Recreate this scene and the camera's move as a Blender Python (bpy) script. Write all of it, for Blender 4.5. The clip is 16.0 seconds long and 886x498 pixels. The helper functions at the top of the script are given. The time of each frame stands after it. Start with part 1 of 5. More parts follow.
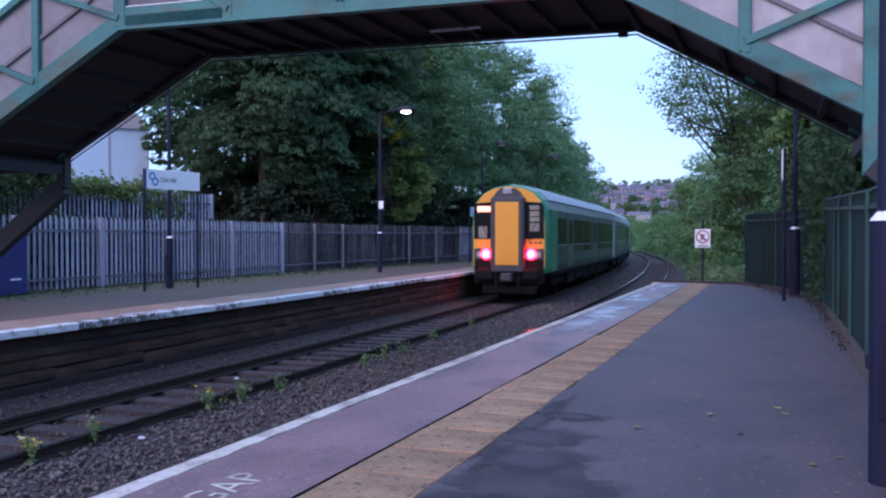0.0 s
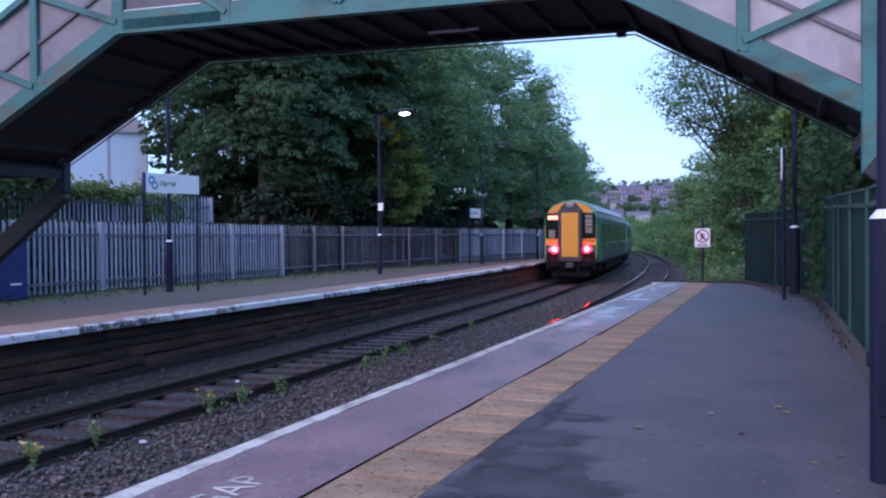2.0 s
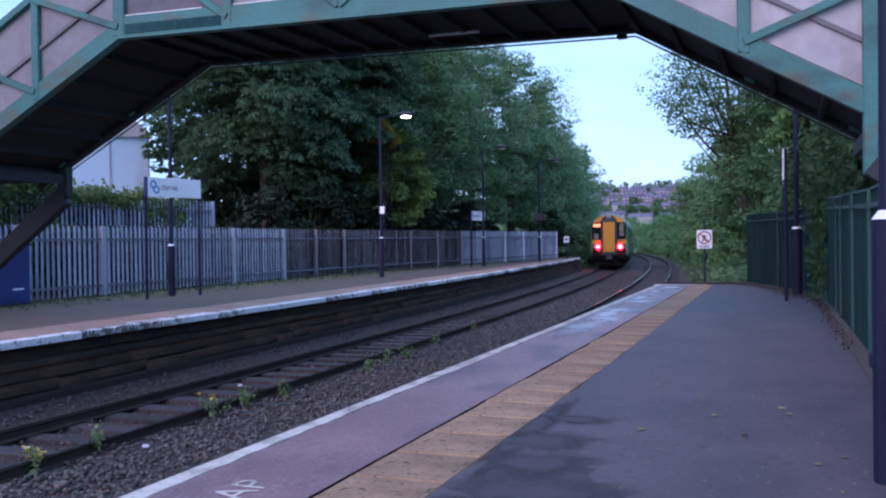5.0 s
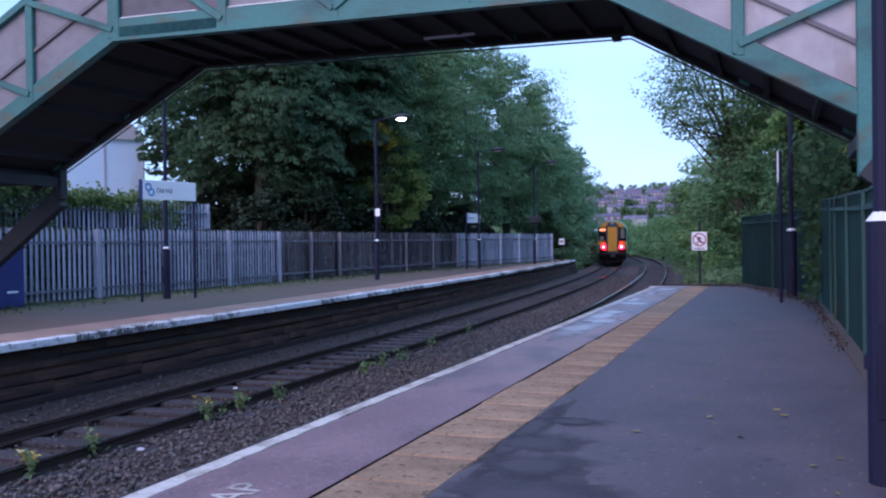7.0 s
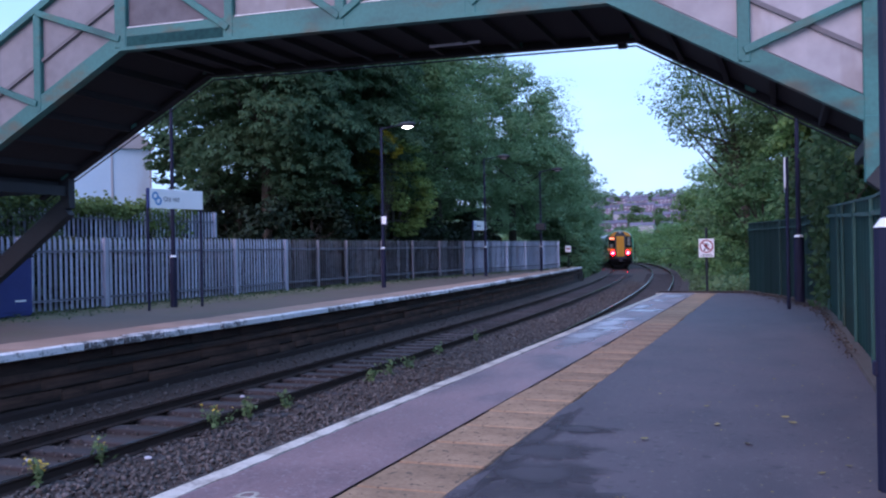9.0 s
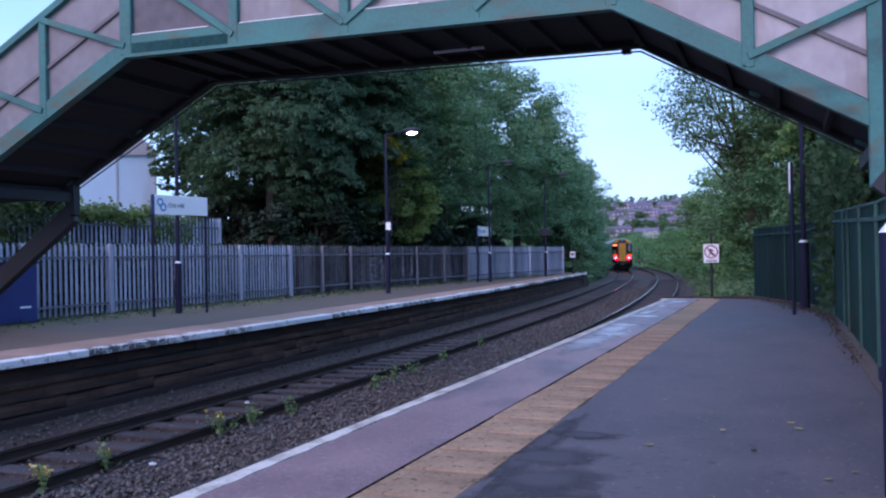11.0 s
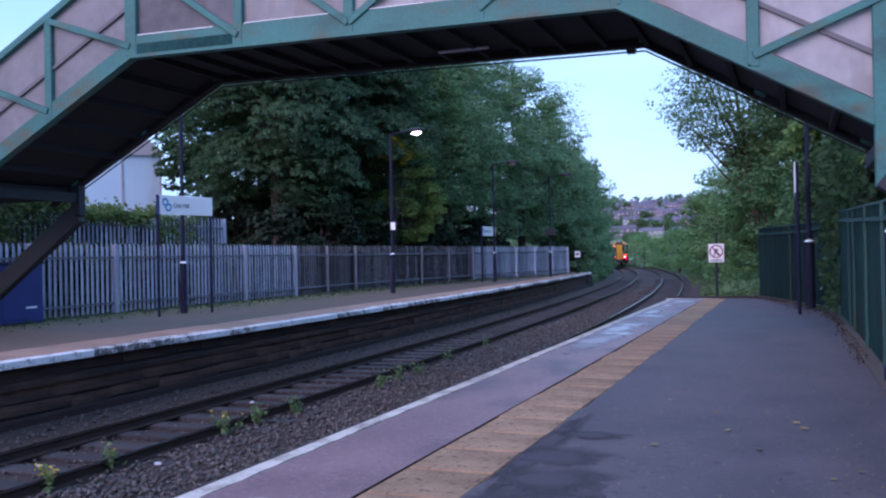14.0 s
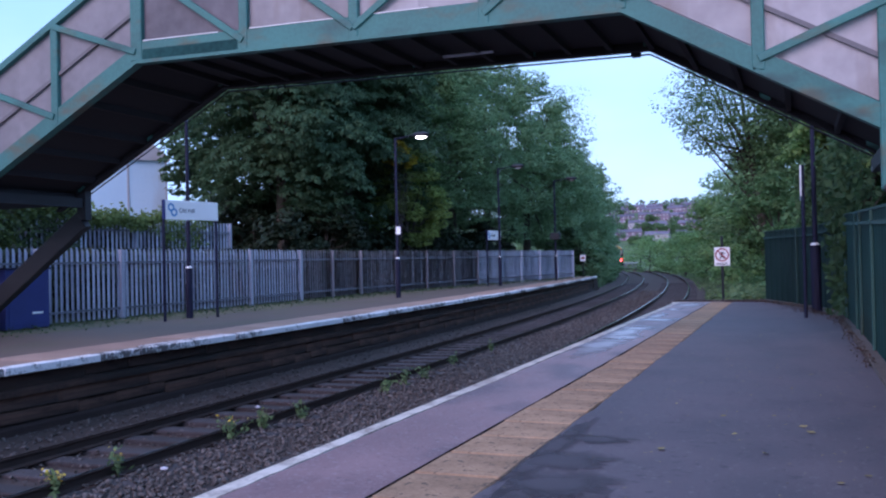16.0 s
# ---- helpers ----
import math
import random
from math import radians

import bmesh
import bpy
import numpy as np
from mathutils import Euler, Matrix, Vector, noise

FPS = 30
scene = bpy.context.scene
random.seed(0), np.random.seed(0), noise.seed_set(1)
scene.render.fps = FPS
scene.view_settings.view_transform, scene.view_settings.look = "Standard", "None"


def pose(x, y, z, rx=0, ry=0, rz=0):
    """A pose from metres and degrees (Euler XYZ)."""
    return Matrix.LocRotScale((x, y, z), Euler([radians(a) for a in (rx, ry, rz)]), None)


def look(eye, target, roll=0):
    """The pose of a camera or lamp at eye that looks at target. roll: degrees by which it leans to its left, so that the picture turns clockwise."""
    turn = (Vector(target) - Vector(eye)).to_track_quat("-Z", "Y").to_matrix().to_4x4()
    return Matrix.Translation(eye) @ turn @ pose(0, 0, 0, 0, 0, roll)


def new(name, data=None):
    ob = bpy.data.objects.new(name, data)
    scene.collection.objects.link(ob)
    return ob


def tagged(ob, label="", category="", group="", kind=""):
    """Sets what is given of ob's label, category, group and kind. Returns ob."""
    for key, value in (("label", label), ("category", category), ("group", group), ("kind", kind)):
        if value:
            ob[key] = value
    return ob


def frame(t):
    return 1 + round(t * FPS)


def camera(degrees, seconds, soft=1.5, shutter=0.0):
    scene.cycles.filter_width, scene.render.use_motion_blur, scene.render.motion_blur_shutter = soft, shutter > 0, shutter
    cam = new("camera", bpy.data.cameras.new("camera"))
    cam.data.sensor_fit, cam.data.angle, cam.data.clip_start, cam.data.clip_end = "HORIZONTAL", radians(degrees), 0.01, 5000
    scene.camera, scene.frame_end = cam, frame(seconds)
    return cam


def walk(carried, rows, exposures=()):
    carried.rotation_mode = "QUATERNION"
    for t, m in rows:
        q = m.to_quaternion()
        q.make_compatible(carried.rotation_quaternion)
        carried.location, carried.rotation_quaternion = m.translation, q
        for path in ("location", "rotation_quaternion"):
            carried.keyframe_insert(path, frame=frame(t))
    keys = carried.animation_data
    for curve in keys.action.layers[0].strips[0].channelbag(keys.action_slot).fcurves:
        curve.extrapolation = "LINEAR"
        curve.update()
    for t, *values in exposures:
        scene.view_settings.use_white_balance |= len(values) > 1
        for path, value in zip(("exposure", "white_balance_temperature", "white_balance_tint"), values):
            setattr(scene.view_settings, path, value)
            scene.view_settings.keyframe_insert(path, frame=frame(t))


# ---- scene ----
EYE = (0.0, 0.0, 1.3)
cam = camera(52.2, 16.0, soft=2.2)
PATH = [
    (0.0, look(EYE, (-6.950, 18.751, 1.013), 0.000)),
    (0.5, look(EYE, (-6.958, 18.749, 1.025), -0.137)),
    (1.0, look(EYE, (-6.964, 18.747, 1.045), -0.299)),
    (1.5, look(EYE, (-6.905, 18.768, 1.044), -0.466)),
    (2.0, look(EYE, (-6.948, 18.753, 1.045), -0.456)),
    (2.5, look(EYE, (-6.914, 18.765, 1.056), -0.554)),
    (3.0, look(EYE, (-6.916, 18.765, 1.073), -0.586)),
    (3.5, look(EYE, (-6.862, 18.785, 1.084), -0.643)),
    (4.0, look(EYE, (-6.937, 18.757, 1.089), -0.684)),
    (6.5, look(EYE, (-6.999, 18.734, 1.123), -0.751)),
    (7.0, look(EYE, (-6.891, 18.775, 1.157), -0.822)),
    (7.5, look(EYE, (-6.928, 18.762, 1.188), -0.870)),
    (8.0, look(EYE, (-6.962, 18.749, 1.220), -0.885)),
    (8.5, look(EYE, (-6.966, 18.747, 1.263), -0.982)),
    (9.0, look(EYE, (-7.022, 18.727, 1.328), -1.014)),
    (11.5, look(EYE, (-7.116, 18.691, 1.460), -1.073)),
    (12.0, look(EYE, (-7.127, 18.687, 1.455), -1.043)),
    (12.5, look(EYE, (-7.155, 18.676, 1.444), -1.051)),
    (13.0, look(EYE, (-7.175, 18.668, 1.443), -1.057)),
    (13.5, look(EYE, (-7.194, 18.661, 1.453), -1.065)),
    (14.0, look(EYE, (-7.207, 18.656, 1.457), -1.129)),
    (14.5, look(EYE, (-7.227, 18.648, 1.476), -1.155)),
    (15.0, look(EYE, (-7.255, 18.637, 1.499), -1.224)),
    (15.5, look(EYE, (-7.301, 18.618, 1.525), -1.239)),
    (16.0, look(EYE, (-7.314, 18.613, 1.552), -1.281)),
]
walk(cam, PATH, [(0.0, 0.33, 5880, 43), (16.0, 0.33, 5880, 43)])

# ---- light: an overcast evening sky ----
world = bpy.data.worlds.new("sky")
scene.world = world
world.use_nodes = True
wn, wl = world.node_tree.nodes, world.node_tree.links
wn.clear()
sky = wn.new("ShaderNodeTexSky")
sky.sky_type = "NISHITA"
sky.sun_disc = False
sky.sun_elevation, sky.sun_rotation = radians(30), radians(195)
sky_bg = wn.new("ShaderNodeBackground")
sky_bg.inputs[1].default_value = 0.05
wl.new(sky.outputs[0], sky_bg.inputs[0])
cloud_at = wn.new("ShaderNodeTexCoord")
cloud_map = wn.new("ShaderNodeMapping")
cloud_map.inputs["Scale"].default_value = (1.0, 1.0, 3.0)
wl.new(cloud_at.outputs["Generated"], cloud_map.inputs[0])
cloud_noise = wn.new("ShaderNodeTexNoise")
cloud_noise.inputs["Scale"].default_value, cloud_noise.inputs["Detail"].default_value = 2.2, 5.0
wl.new(cloud_map.outputs[0], cloud_noise.inputs["Vector"])
cloud_ramp = wn.new("ShaderNodeValToRGB")
cloud_ramp.color_ramp.elements[0].position, cloud_ramp.color_ramp.elements[0].color = 0.38, (0.29, 0.70, 1.02, 1)
cloud_ramp.color_ramp.elements[1].position, cloud_ramp.color_ramp.elements[1].color = 0.64, (0.42, 0.82, 1.08, 1)
wl.new(cloud_noise.outputs["Fac"], cloud_ramp.inputs[0])
cloud_bg = wn.new("ShaderNodeBackground")
cloud_bg.inputs[1].default_value = 0.8
wl.new(cloud_ramp.outputs[0], cloud_bg.inputs[0])
both = wn.new("ShaderNodeAddShader")
wl.new(sky_bg.outputs[0], both.inputs[0]), wl.new(cloud_bg.outputs[0], both.inputs[1])
wout = wn.new("ShaderNodeOutputWorld")
wl.new(both.outputs[0], wout.inputs[0])

sun = new("sun", bpy.data.lights.new("sun", "SUN"))
sun.data.energy, sun.data.angle, sun.data.color = 1.2, radians(45), (1.0, 0.74, 0.62)
sun.matrix_world = look((-18, -45, 42), (0, 20, 0))


# ---- materials ----
def mat(name, a, b, rough=0.8, scale=6.0, fine=60.0, bump=0.3, metal=0.0, spread=0.0, mid=0.5, width=0.25, island=False, fine_mix=0.35, spec=0.5):
    """Two colours mixed by a coarse and a fine noise, with fine relief; spread varies whole pieces."""
    m = bpy.data.materials.new(name)
    m.use_nodes = True
    n, l = m.node_tree.nodes, m.node_tree.links
    p = n["Principled BSDF"]
    p.inputs["Metallic"].default_value = metal
    p.inputs["Specular IOR Level"].default_value = spec
    co = n.new("ShaderNodeTexCoord")
    big, small = n.new("ShaderNodeTexNoise"), n.new("ShaderNodeTexNoise")
    big.inputs["Scale"].default_value, big.inputs["Detail"].default_value = scale, 6.0
    small.inputs["Scale"].default_value, small.inputs["Detail"].default_value = fine, 4.0
    for q in (big, small):
        l.new(co.outputs["Object"], q.inputs["Vector"])
    mixf = n.new("ShaderNodeMix")
    mixf.inputs[0].default_value = fine_mix
    l.new(big.outputs["Fac"], mixf.inputs[2]), l.new(small.outputs["Fac"], mixf.inputs[3])
    ramp = n.new("ShaderNodeValToRGB")
    e = ramp.color_ramp.elements
    e[0].position, e[0].color = max(mid - width, 0.0), (*a, 1)
    e[1].position, e[1].color = min(mid + width, 1.0), (*b, 1)
    l.new(mixf.outputs[0], ramp.inputs[0])
    last = ramp.outputs[0]
    if spread:
        hsv = n.new("ShaderNodeHueSaturation")
        rnd = n.new("ShaderNodeNewGeometry") if island else n.new("ShaderNodeObjectInfo")
        rng = n.new("ShaderNodeMapRange")
        rng.inputs[3].default_value, rng.inputs[4].default_value = 1 - spread, 1 + spread
        l.new(rnd.outputs["Random Per Island" if island else "Random"], rng.inputs[0])
        l.new(rng.outputs[0], hsv.inputs["Value"]), l.new(last, hsv.inputs["Color"])
        last = hsv.outputs[0]
    l.new(last, p.inputs["Base Color"])
    rr = n.new("ShaderNodeMapRange")
    rr.inputs[3].default_value, rr.inputs[4].default_value = max(rough - 0.1, 0.03), min(rough + 0.1, 1)
    l.new(big.outputs["Fac"], rr.inputs[0]), l.new(rr.outputs[0], p.inputs["Roughness"])
    if bump:
        bp = n.new("ShaderNodeBump")
        bp.inputs["Strength"].default_value, bp.inputs["Distance"].default_value = bump, 0.01
        l.new(mixf.outputs[0], bp.inputs["Height"]), l.new(bp.outputs[0], p.inputs["Normal"])
    return m


def glow(name, col, power, base=(0.8, 0.8, 0.8)):
    m = bpy.data.materials.new(name)
    m.use_nodes = True
    p = m.node_tree.nodes["Principled BSDF"]
    p.inputs["Base Color"].default_value = (*base, 1)
    p.inputs["Emission Color"].default_value, p.inputs["Emission Strength"].default_value = (*col, 1), power
    return m


def leaf_mat(name, a, b, through_it=0.45):
    """Leaf colour varied leaf by leaf and over the crown, with a little light passing through."""
    m = mat(name, a, b, 0.6, 0.5, 5.0, 0.0, spread=0.3, island=True, spec=0.25)
    n, l = m.node_tree.nodes, m.node_tree.links
    p, o = n["Principled BSDF"], n["Material Output"]
    tr, mx = n.new("ShaderNodeBsdfTranslucent"), n.new("ShaderNodeMixShader")
    l.new(p.inputs["Base Color"].links[0].from_socket, tr.inputs[0])
    mx.inputs[0].default_value = through_it
    l.new(p.outputs[0], mx.inputs[1]), l.new(tr.outputs[0], mx.inputs[2]), l.new(mx.outputs[0], o.inputs[0])
    return m


def worn_edge():
    """White paint, worn through to dark stone; some stones keep more paint than others."""
    m = mat("worn_white_paint", (0.12, 0.10, 0.10), (0.82, 0.76, 0.77), 0.7, 4.0, 26, 0.4, mid=0.52, width=0.05)
    n, l = m.node_tree.nodes, m.node_tree.links
    ramp = next(q for q in n if q.type == "VALTORGB")
    src = ramp.inputs[0].links[0].from_socket
    info, rng, add = n.new("ShaderNodeObjectInfo"), n.new("ShaderNodeMapRange"), n.new("ShaderNodeMath")
    rng.inputs[3].default_value, rng.inputs[4].default_value = -0.02, 0.16
    l.new(info.outputs["Random"], rng.inputs[0]), l.new(rng.outputs[0], add.inputs[0]), l.new(src, add.inputs[1])
    l.new(add.outputs[0], ramp.inputs[0])
    return m


M = {
    "asphalt": mat("asphalt", (0.066, 0.050, 0.061), (0.146, 0.110, 0.125), 0.68, 1.6, 150, 0.25, fine_mix=0.5, width=0.2),
    "asphalt_left": mat("asphalt_left", (0.088, 0.058, 0.046), (0.170, 0.116, 0.088), 0.8, 0.6, 80, 0.5),
    "patch": mat("fresh_asphalt", (0.044, 0.037, 0.046), (0.084, 0.069, 0.081), 0.8, 2.5, 90, 0.5),
    "mauve": mat("mauve_surface", (0.200, 0.108, 0.116), (0.325, 0.185, 0.190), 0.5, 1.6, 120, 0.25, fine_mix=0.5, width=0.14),
    "slab": mat("buff_slab", (0.25, 0.136, 0.076), (0.45, 0.265, 0.16), 0.85, 2.4, 38, 0.5, spread=0.16, width=0.14),
    "slab_far": mat("buff_slab_worn", (0.27, 0.155, 0.118), (0.43, 0.265, 0.205), 0.85, 2.0, 60, 0.35, spread=0.12),
    "white_edge": worn_edge(),
    "white_line": mat("white_line_paint", (0.28, 0.205, 0.175), (0.66, 0.565, 0.50), 0.75, 4.0, 30, 0.3, mid=0.46, width=0.10),
    # Sky sheen on the mauve strip is put into this pale colour.
    "wear": mat("worn_pale_paint", (0.24, 0.170, 0.20), (0.42, 0.37, 0.44), 0.30, 2.2, 9, 0.1, mid=0.54, width=0.13, fine_mix=0.4),
    "moss": mat("mossy_asphalt", (0.085, 0.072, 0.044), (0.165, 0.135, 0.072), 0.9, 0.8, 20, 0.4, width=0.14),
    "coping": mat("coping_stone", (0.05, 0.038, 0.034), (0.13, 0.10, 0.088), 0.9, 4, 40, 0.5, spread=0.2),
    # Shade under the coping is put into this row's darker colour.
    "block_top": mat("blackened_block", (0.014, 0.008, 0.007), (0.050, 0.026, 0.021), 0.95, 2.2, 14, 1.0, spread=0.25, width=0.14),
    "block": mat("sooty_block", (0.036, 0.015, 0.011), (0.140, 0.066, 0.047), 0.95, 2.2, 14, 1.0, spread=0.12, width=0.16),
    "plinth": mat("mossy_plinth", (0.024, 0.016, 0.012), (0.15, 0.092, 0.06), 0.95, 1.6, 12, 1.0, width=0.14),
    "soot": mat("sooty_core", (0.018, 0.009, 0.009), (0.046, 0.025, 0.022), 0.95, 3, 30, 0.6),
    "ballast": mat("ballast", (0.042, 0.035, 0.034), (0.185, 0.155, 0.147), 0.9, 9, 40, 1.0, spread=0.5, island=True),
    "ballast_bed": mat("ballast_bed", (0.029, 0.018, 0.016), (0.096, 0.063, 0.056), 0.95, 5, 22, 1.0, fine_mix=0.6),
    "sleeper": mat("sleeper", (0.028, 0.022, 0.024), (0.070, 0.057, 0.062), 0.9, 3, 40, 0.8, spread=0.35),
    "rail_side": mat("rusty_rail", (0.024, 0.012, 0.010), (0.058, 0.030, 0.024), 0.9, 6, 60, 0.5),
    "rail_top": mat("polished_rail", (0.10, 0.095, 0.10), (0.19, 0.18, 0.19), 0.17, 5, 60, 0.05, metal=1.0),
    "green": mat("green_paint", (0.022, 0.128, 0.120), (0.042, 0.212, 0.196), 0.55, 1.0, 20, 0.2, width=0.16),
    "green_dark": mat("green_fence_paint", (0.011, 0.060, 0.053), (0.022, 0.104, 0.092), 0.6, 1.2, 30, 0.2, spread=0.12),
    "green_grimy": mat("grimy_green_paint", (0.012, 0.045, 0.047), (0.030, 0.110, 0.106), 0.9, 1.6, 14, 0.3, width=0.2, spec=0.1),
    # Darker green for the fence's corner run.
    "green_old": mat("faded_green_fence_paint", (0.008, 0.034, 0.031), (0.017, 0.062, 0.055), 0.65, 1.2, 30, 0.2, spread=0.12),
    "panel": mat("weathered_grp_panel", (0.235, 0.212, 0.228), (0.42, 0.392, 0.412), 0.5, 0.7, 5, 0.05, spread=0.2, width=0.2),
    # Weaker sky light through the left sheets is put into this colour.
    "panel_dull": mat("dull_grp_panel", (0.150, 0.138, 0.152), (0.27, 0.252, 0.272), 0.5, 0.7, 5, 0.05, spread=0.15, width=0.2),
    "panel_grimy": mat("grimy_grp_panel", (0.085, 0.076, 0.090), (0.19, 0.172, 0.195), 0.6, 0.9, 6, 0.05, spread=0.15, width=0.2),
    # The handrail's shadow through the sheets is put into this colour.
    "galv_dull": mat("dull_weathered_rail", (0.12, 0.11, 0.12), (0.19, 0.175, 0.19), 0.7, 2, 25, 0.15),
    # Shade beneath the footbridge is put into this near-black.
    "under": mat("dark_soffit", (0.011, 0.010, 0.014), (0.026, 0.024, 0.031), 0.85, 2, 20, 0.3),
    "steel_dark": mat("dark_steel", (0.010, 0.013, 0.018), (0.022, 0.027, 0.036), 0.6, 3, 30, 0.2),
    "navy": mat("navy_paint", (0.009, 0.010, 0.028), (0.016, 0.018, 0.048), 0.6, 3, 40, 0.1, spec=0.25),
    "blue": mat("blue_paint", (0.015, 0.025, 0.13), (0.03, 0.045, 0.2), 0.5, 2, 30, 0.1),
    "galv": mat("galvanised_steel", (0.44, 0.46, 0.57), (0.70, 0.72, 0.85), 0.5, 1.5, 25, 0.15, metal=0.1, spread=0.08),
    "galv_post": mat("galvanised_post", (0.27, 0.28, 0.36), (0.42, 0.44, 0.54), 0.55, 1.5, 25, 0.15, metal=0.1),
    "galv_rail": mat("galvanised_rail", (0.12, 0.12, 0.15), (0.22, 0.22, 0.27), 0.6, 2, 25, 0.15, metal=0.25),
    "sign_white": mat("sign_white", (0.84, 0.84, 0.86), (0.92, 0.92, 0.94), 0.4, 2, 20, 0.0),
    "sign_blue": mat("sign_blue", (0.03, 0.22, 0.50), (0.05, 0.30, 0.6), 0.4, 2, 20, 0.0),
    "ink": mat("dark_lettering", (0.015, 0.015, 0.03), (0.03, 0.03, 0.05), 0.5, 2, 20, 0.0),
    "sign_red": mat("sign_red", (0.30, 0.03, 0.04), (0.40, 0.05, 0.06), 0.5, 2, 20, 0.0),
    "bark": mat("bark", (0.03, 0.024, 0.02), (0.085, 0.07, 0.055), 0.95, 3, 18, 1.0),
    "grass": mat("rough_grass", (0.045, 0.085, 0.03), (0.11, 0.165, 0.065), 0.95, 0.4, 9, 1.0),
    "soil": mat("bank_soil", (0.03, 0.027, 0.02), (0.05, 0.07, 0.03), 0.95, 0.6, 8, 1.0),
    "cladding": mat("pale_cladding", (0.46, 0.65, 0.82), (0.58, 0.75, 0.90), 0.5, 0.3, 6, 0.05),
    "roof_grey": mat("pale_grey_roof", (0.36, 0.36, 0.40), (0.48, 0.48, 0.52), 0.6, 0.3, 6, 0.05),
    # Bluish distance haze is put into the town's brick and tile colours.
    "brick_town": mat("far_red_brick", (0.18, 0.13, 0.18), (0.245, 0.175, 0.235), 0.9, 0.1, 2, 0.0, spread=0.25),
    "tile_town": mat("far_roof_tile", (0.11, 0.10, 0.14), (0.18, 0.165, 0.22), 0.9, 0.1, 2, 0.0, spread=0.3),
    "frame_town": mat("white_window_frame", (0.5, 0.49, 0.55), (0.6, 0.59, 0.65), 0.5, 1, 5, 0.0),
    "render_town": mat("pale_render", (0.34, 0.32, 0.34), (0.44, 0.42, 0.44), 0.8, 0.2, 3, 0.0),
    "leaf_fallen": mat("fallen_leaf", (0.22, 0.15, 0.05), (0.42, 0.33, 0.14), 0.8, 20, 90, 0.2, spread=0.3),
    "litter": mat("litter", (0.40, 0.39, 0.46), (0.62, 0.62, 0.70), 0.6, 20, 60, 0.1),
    "flower": mat("yellow_flower", (0.55, 0.38, 0.02), (0.75, 0.55, 0.05), 0.7, 20, 60, 0.0),
    "ivy": leaf_mat("ivy_leaf", (0.08, 0.14, 0.04), (0.19, 0.25, 0.08)),
    # Shade in the fence gaps is put into this leaf colour.
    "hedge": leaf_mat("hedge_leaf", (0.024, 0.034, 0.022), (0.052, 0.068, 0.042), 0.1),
    # Small-leaf green made paler: distance haze is put into the colour.
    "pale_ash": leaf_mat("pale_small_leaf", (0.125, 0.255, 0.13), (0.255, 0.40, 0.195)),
    # Shade under the trees is put into these near-black leaves.
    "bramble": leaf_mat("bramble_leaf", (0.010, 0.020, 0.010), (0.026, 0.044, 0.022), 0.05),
    "chestnut": leaf_mat("broad_leaf", (0.042, 0.098, 0.052), (0.095, 0.172, 0.082)),
    "ash": leaf_mat("small_leaf", (0.078, 0.17, 0.075), (0.17, 0.285, 0.12)),
    "bush": leaf_mat("bush_leaf", (0.062, 0.15, 0.062), (0.14, 0.255, 0.10)),
    # Bush green at about half strength, with shade put into it.
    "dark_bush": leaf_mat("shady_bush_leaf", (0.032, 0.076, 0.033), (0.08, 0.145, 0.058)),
    # Bush green lightened for the far bushes, with haze put into it.
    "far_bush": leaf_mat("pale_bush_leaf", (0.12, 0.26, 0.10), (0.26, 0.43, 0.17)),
    "yellow_leaf": leaf_mat("yellowing_leaf", (0.34, 0.31, 0.03), (0.60, 0.50, 0.07)),
    "young": leaf_mat("young_leaf", (0.15, 0.23, 0.06), (0.29, 0.38, 0.11)),
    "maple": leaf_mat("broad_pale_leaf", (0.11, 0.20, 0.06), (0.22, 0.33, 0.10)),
    "weed": leaf_mat("weed_leaf", (0.115, 0.195, 0.085), (0.235, 0.33, 0.155)),
    "ivy_dark": leaf_mat("old_ivy_leaf", (0.05, 0.088, 0.04), (0.11, 0.16, 0.07)),
    "litter_brown": mat("leaf_litter", (0.035, 0.024, 0.020), (0.11, 0.070, 0.052), 0.95, 14, 60, 0.6, spread=0.4, island=True),
    "galv_old": mat("dull_galvanised_steel", (0.17, 0.155, 0.18), (0.29, 0.27, 0.31), 0.7, 1.5, 25, 0.15, spread=0.10),
    "t_band": mat("train_pale_band", (0.34, 0.38, 0.41), (0.46, 0.50, 0.53), 0.45, 1, 12, 0.0),
    "t_yellow": mat("train_yellow", (0.80, 0.31, 0.018), (0.88, 0.36, 0.03), 0.4, 1, 20, 0.0),
    "t_green": mat("train_green", (0.014, 0.23, 0.125), (0.024, 0.30, 0.17), 0.35, 1, 20, 0.0),
    "t_side": mat("train_lower_green", (0.030, 0.064, 0.058), (0.046, 0.086, 0.078), 0.4, 1, 20, 0.0),
    "t_roof": mat("train_roof", (0.20, 0.235, 0.26), (0.28, 0.32, 0.35), 0.45, 1, 12, 0.0),
    "t_grey": mat("train_dark_grey", (0.04, 0.036, 0.044), (0.065, 0.06, 0.07), 0.6, 2, 20, 0.0),
    "t_door": mat("train_door", (0.08, 0.105, 0.10), (0.12, 0.15, 0.14), 0.4, 1, 20, 0.0),
    "t_black": mat("train_underframe", (0.010, 0.008, 0.009), (0.022, 0.018, 0.019), 0.9, 3, 30, 0.3, spec=0.08),
    "t_glass": mat("train_window", (0.008, 0.012, 0.012), (0.016, 0.022, 0.024), 0.12, 1, 5, 0.0, spec=0.04),
    "t_blind": mat("cab_interior", (0.12, 0.11, 0.09), (0.38, 0.34, 0.28), 0.7, 3, 20, 0.0),
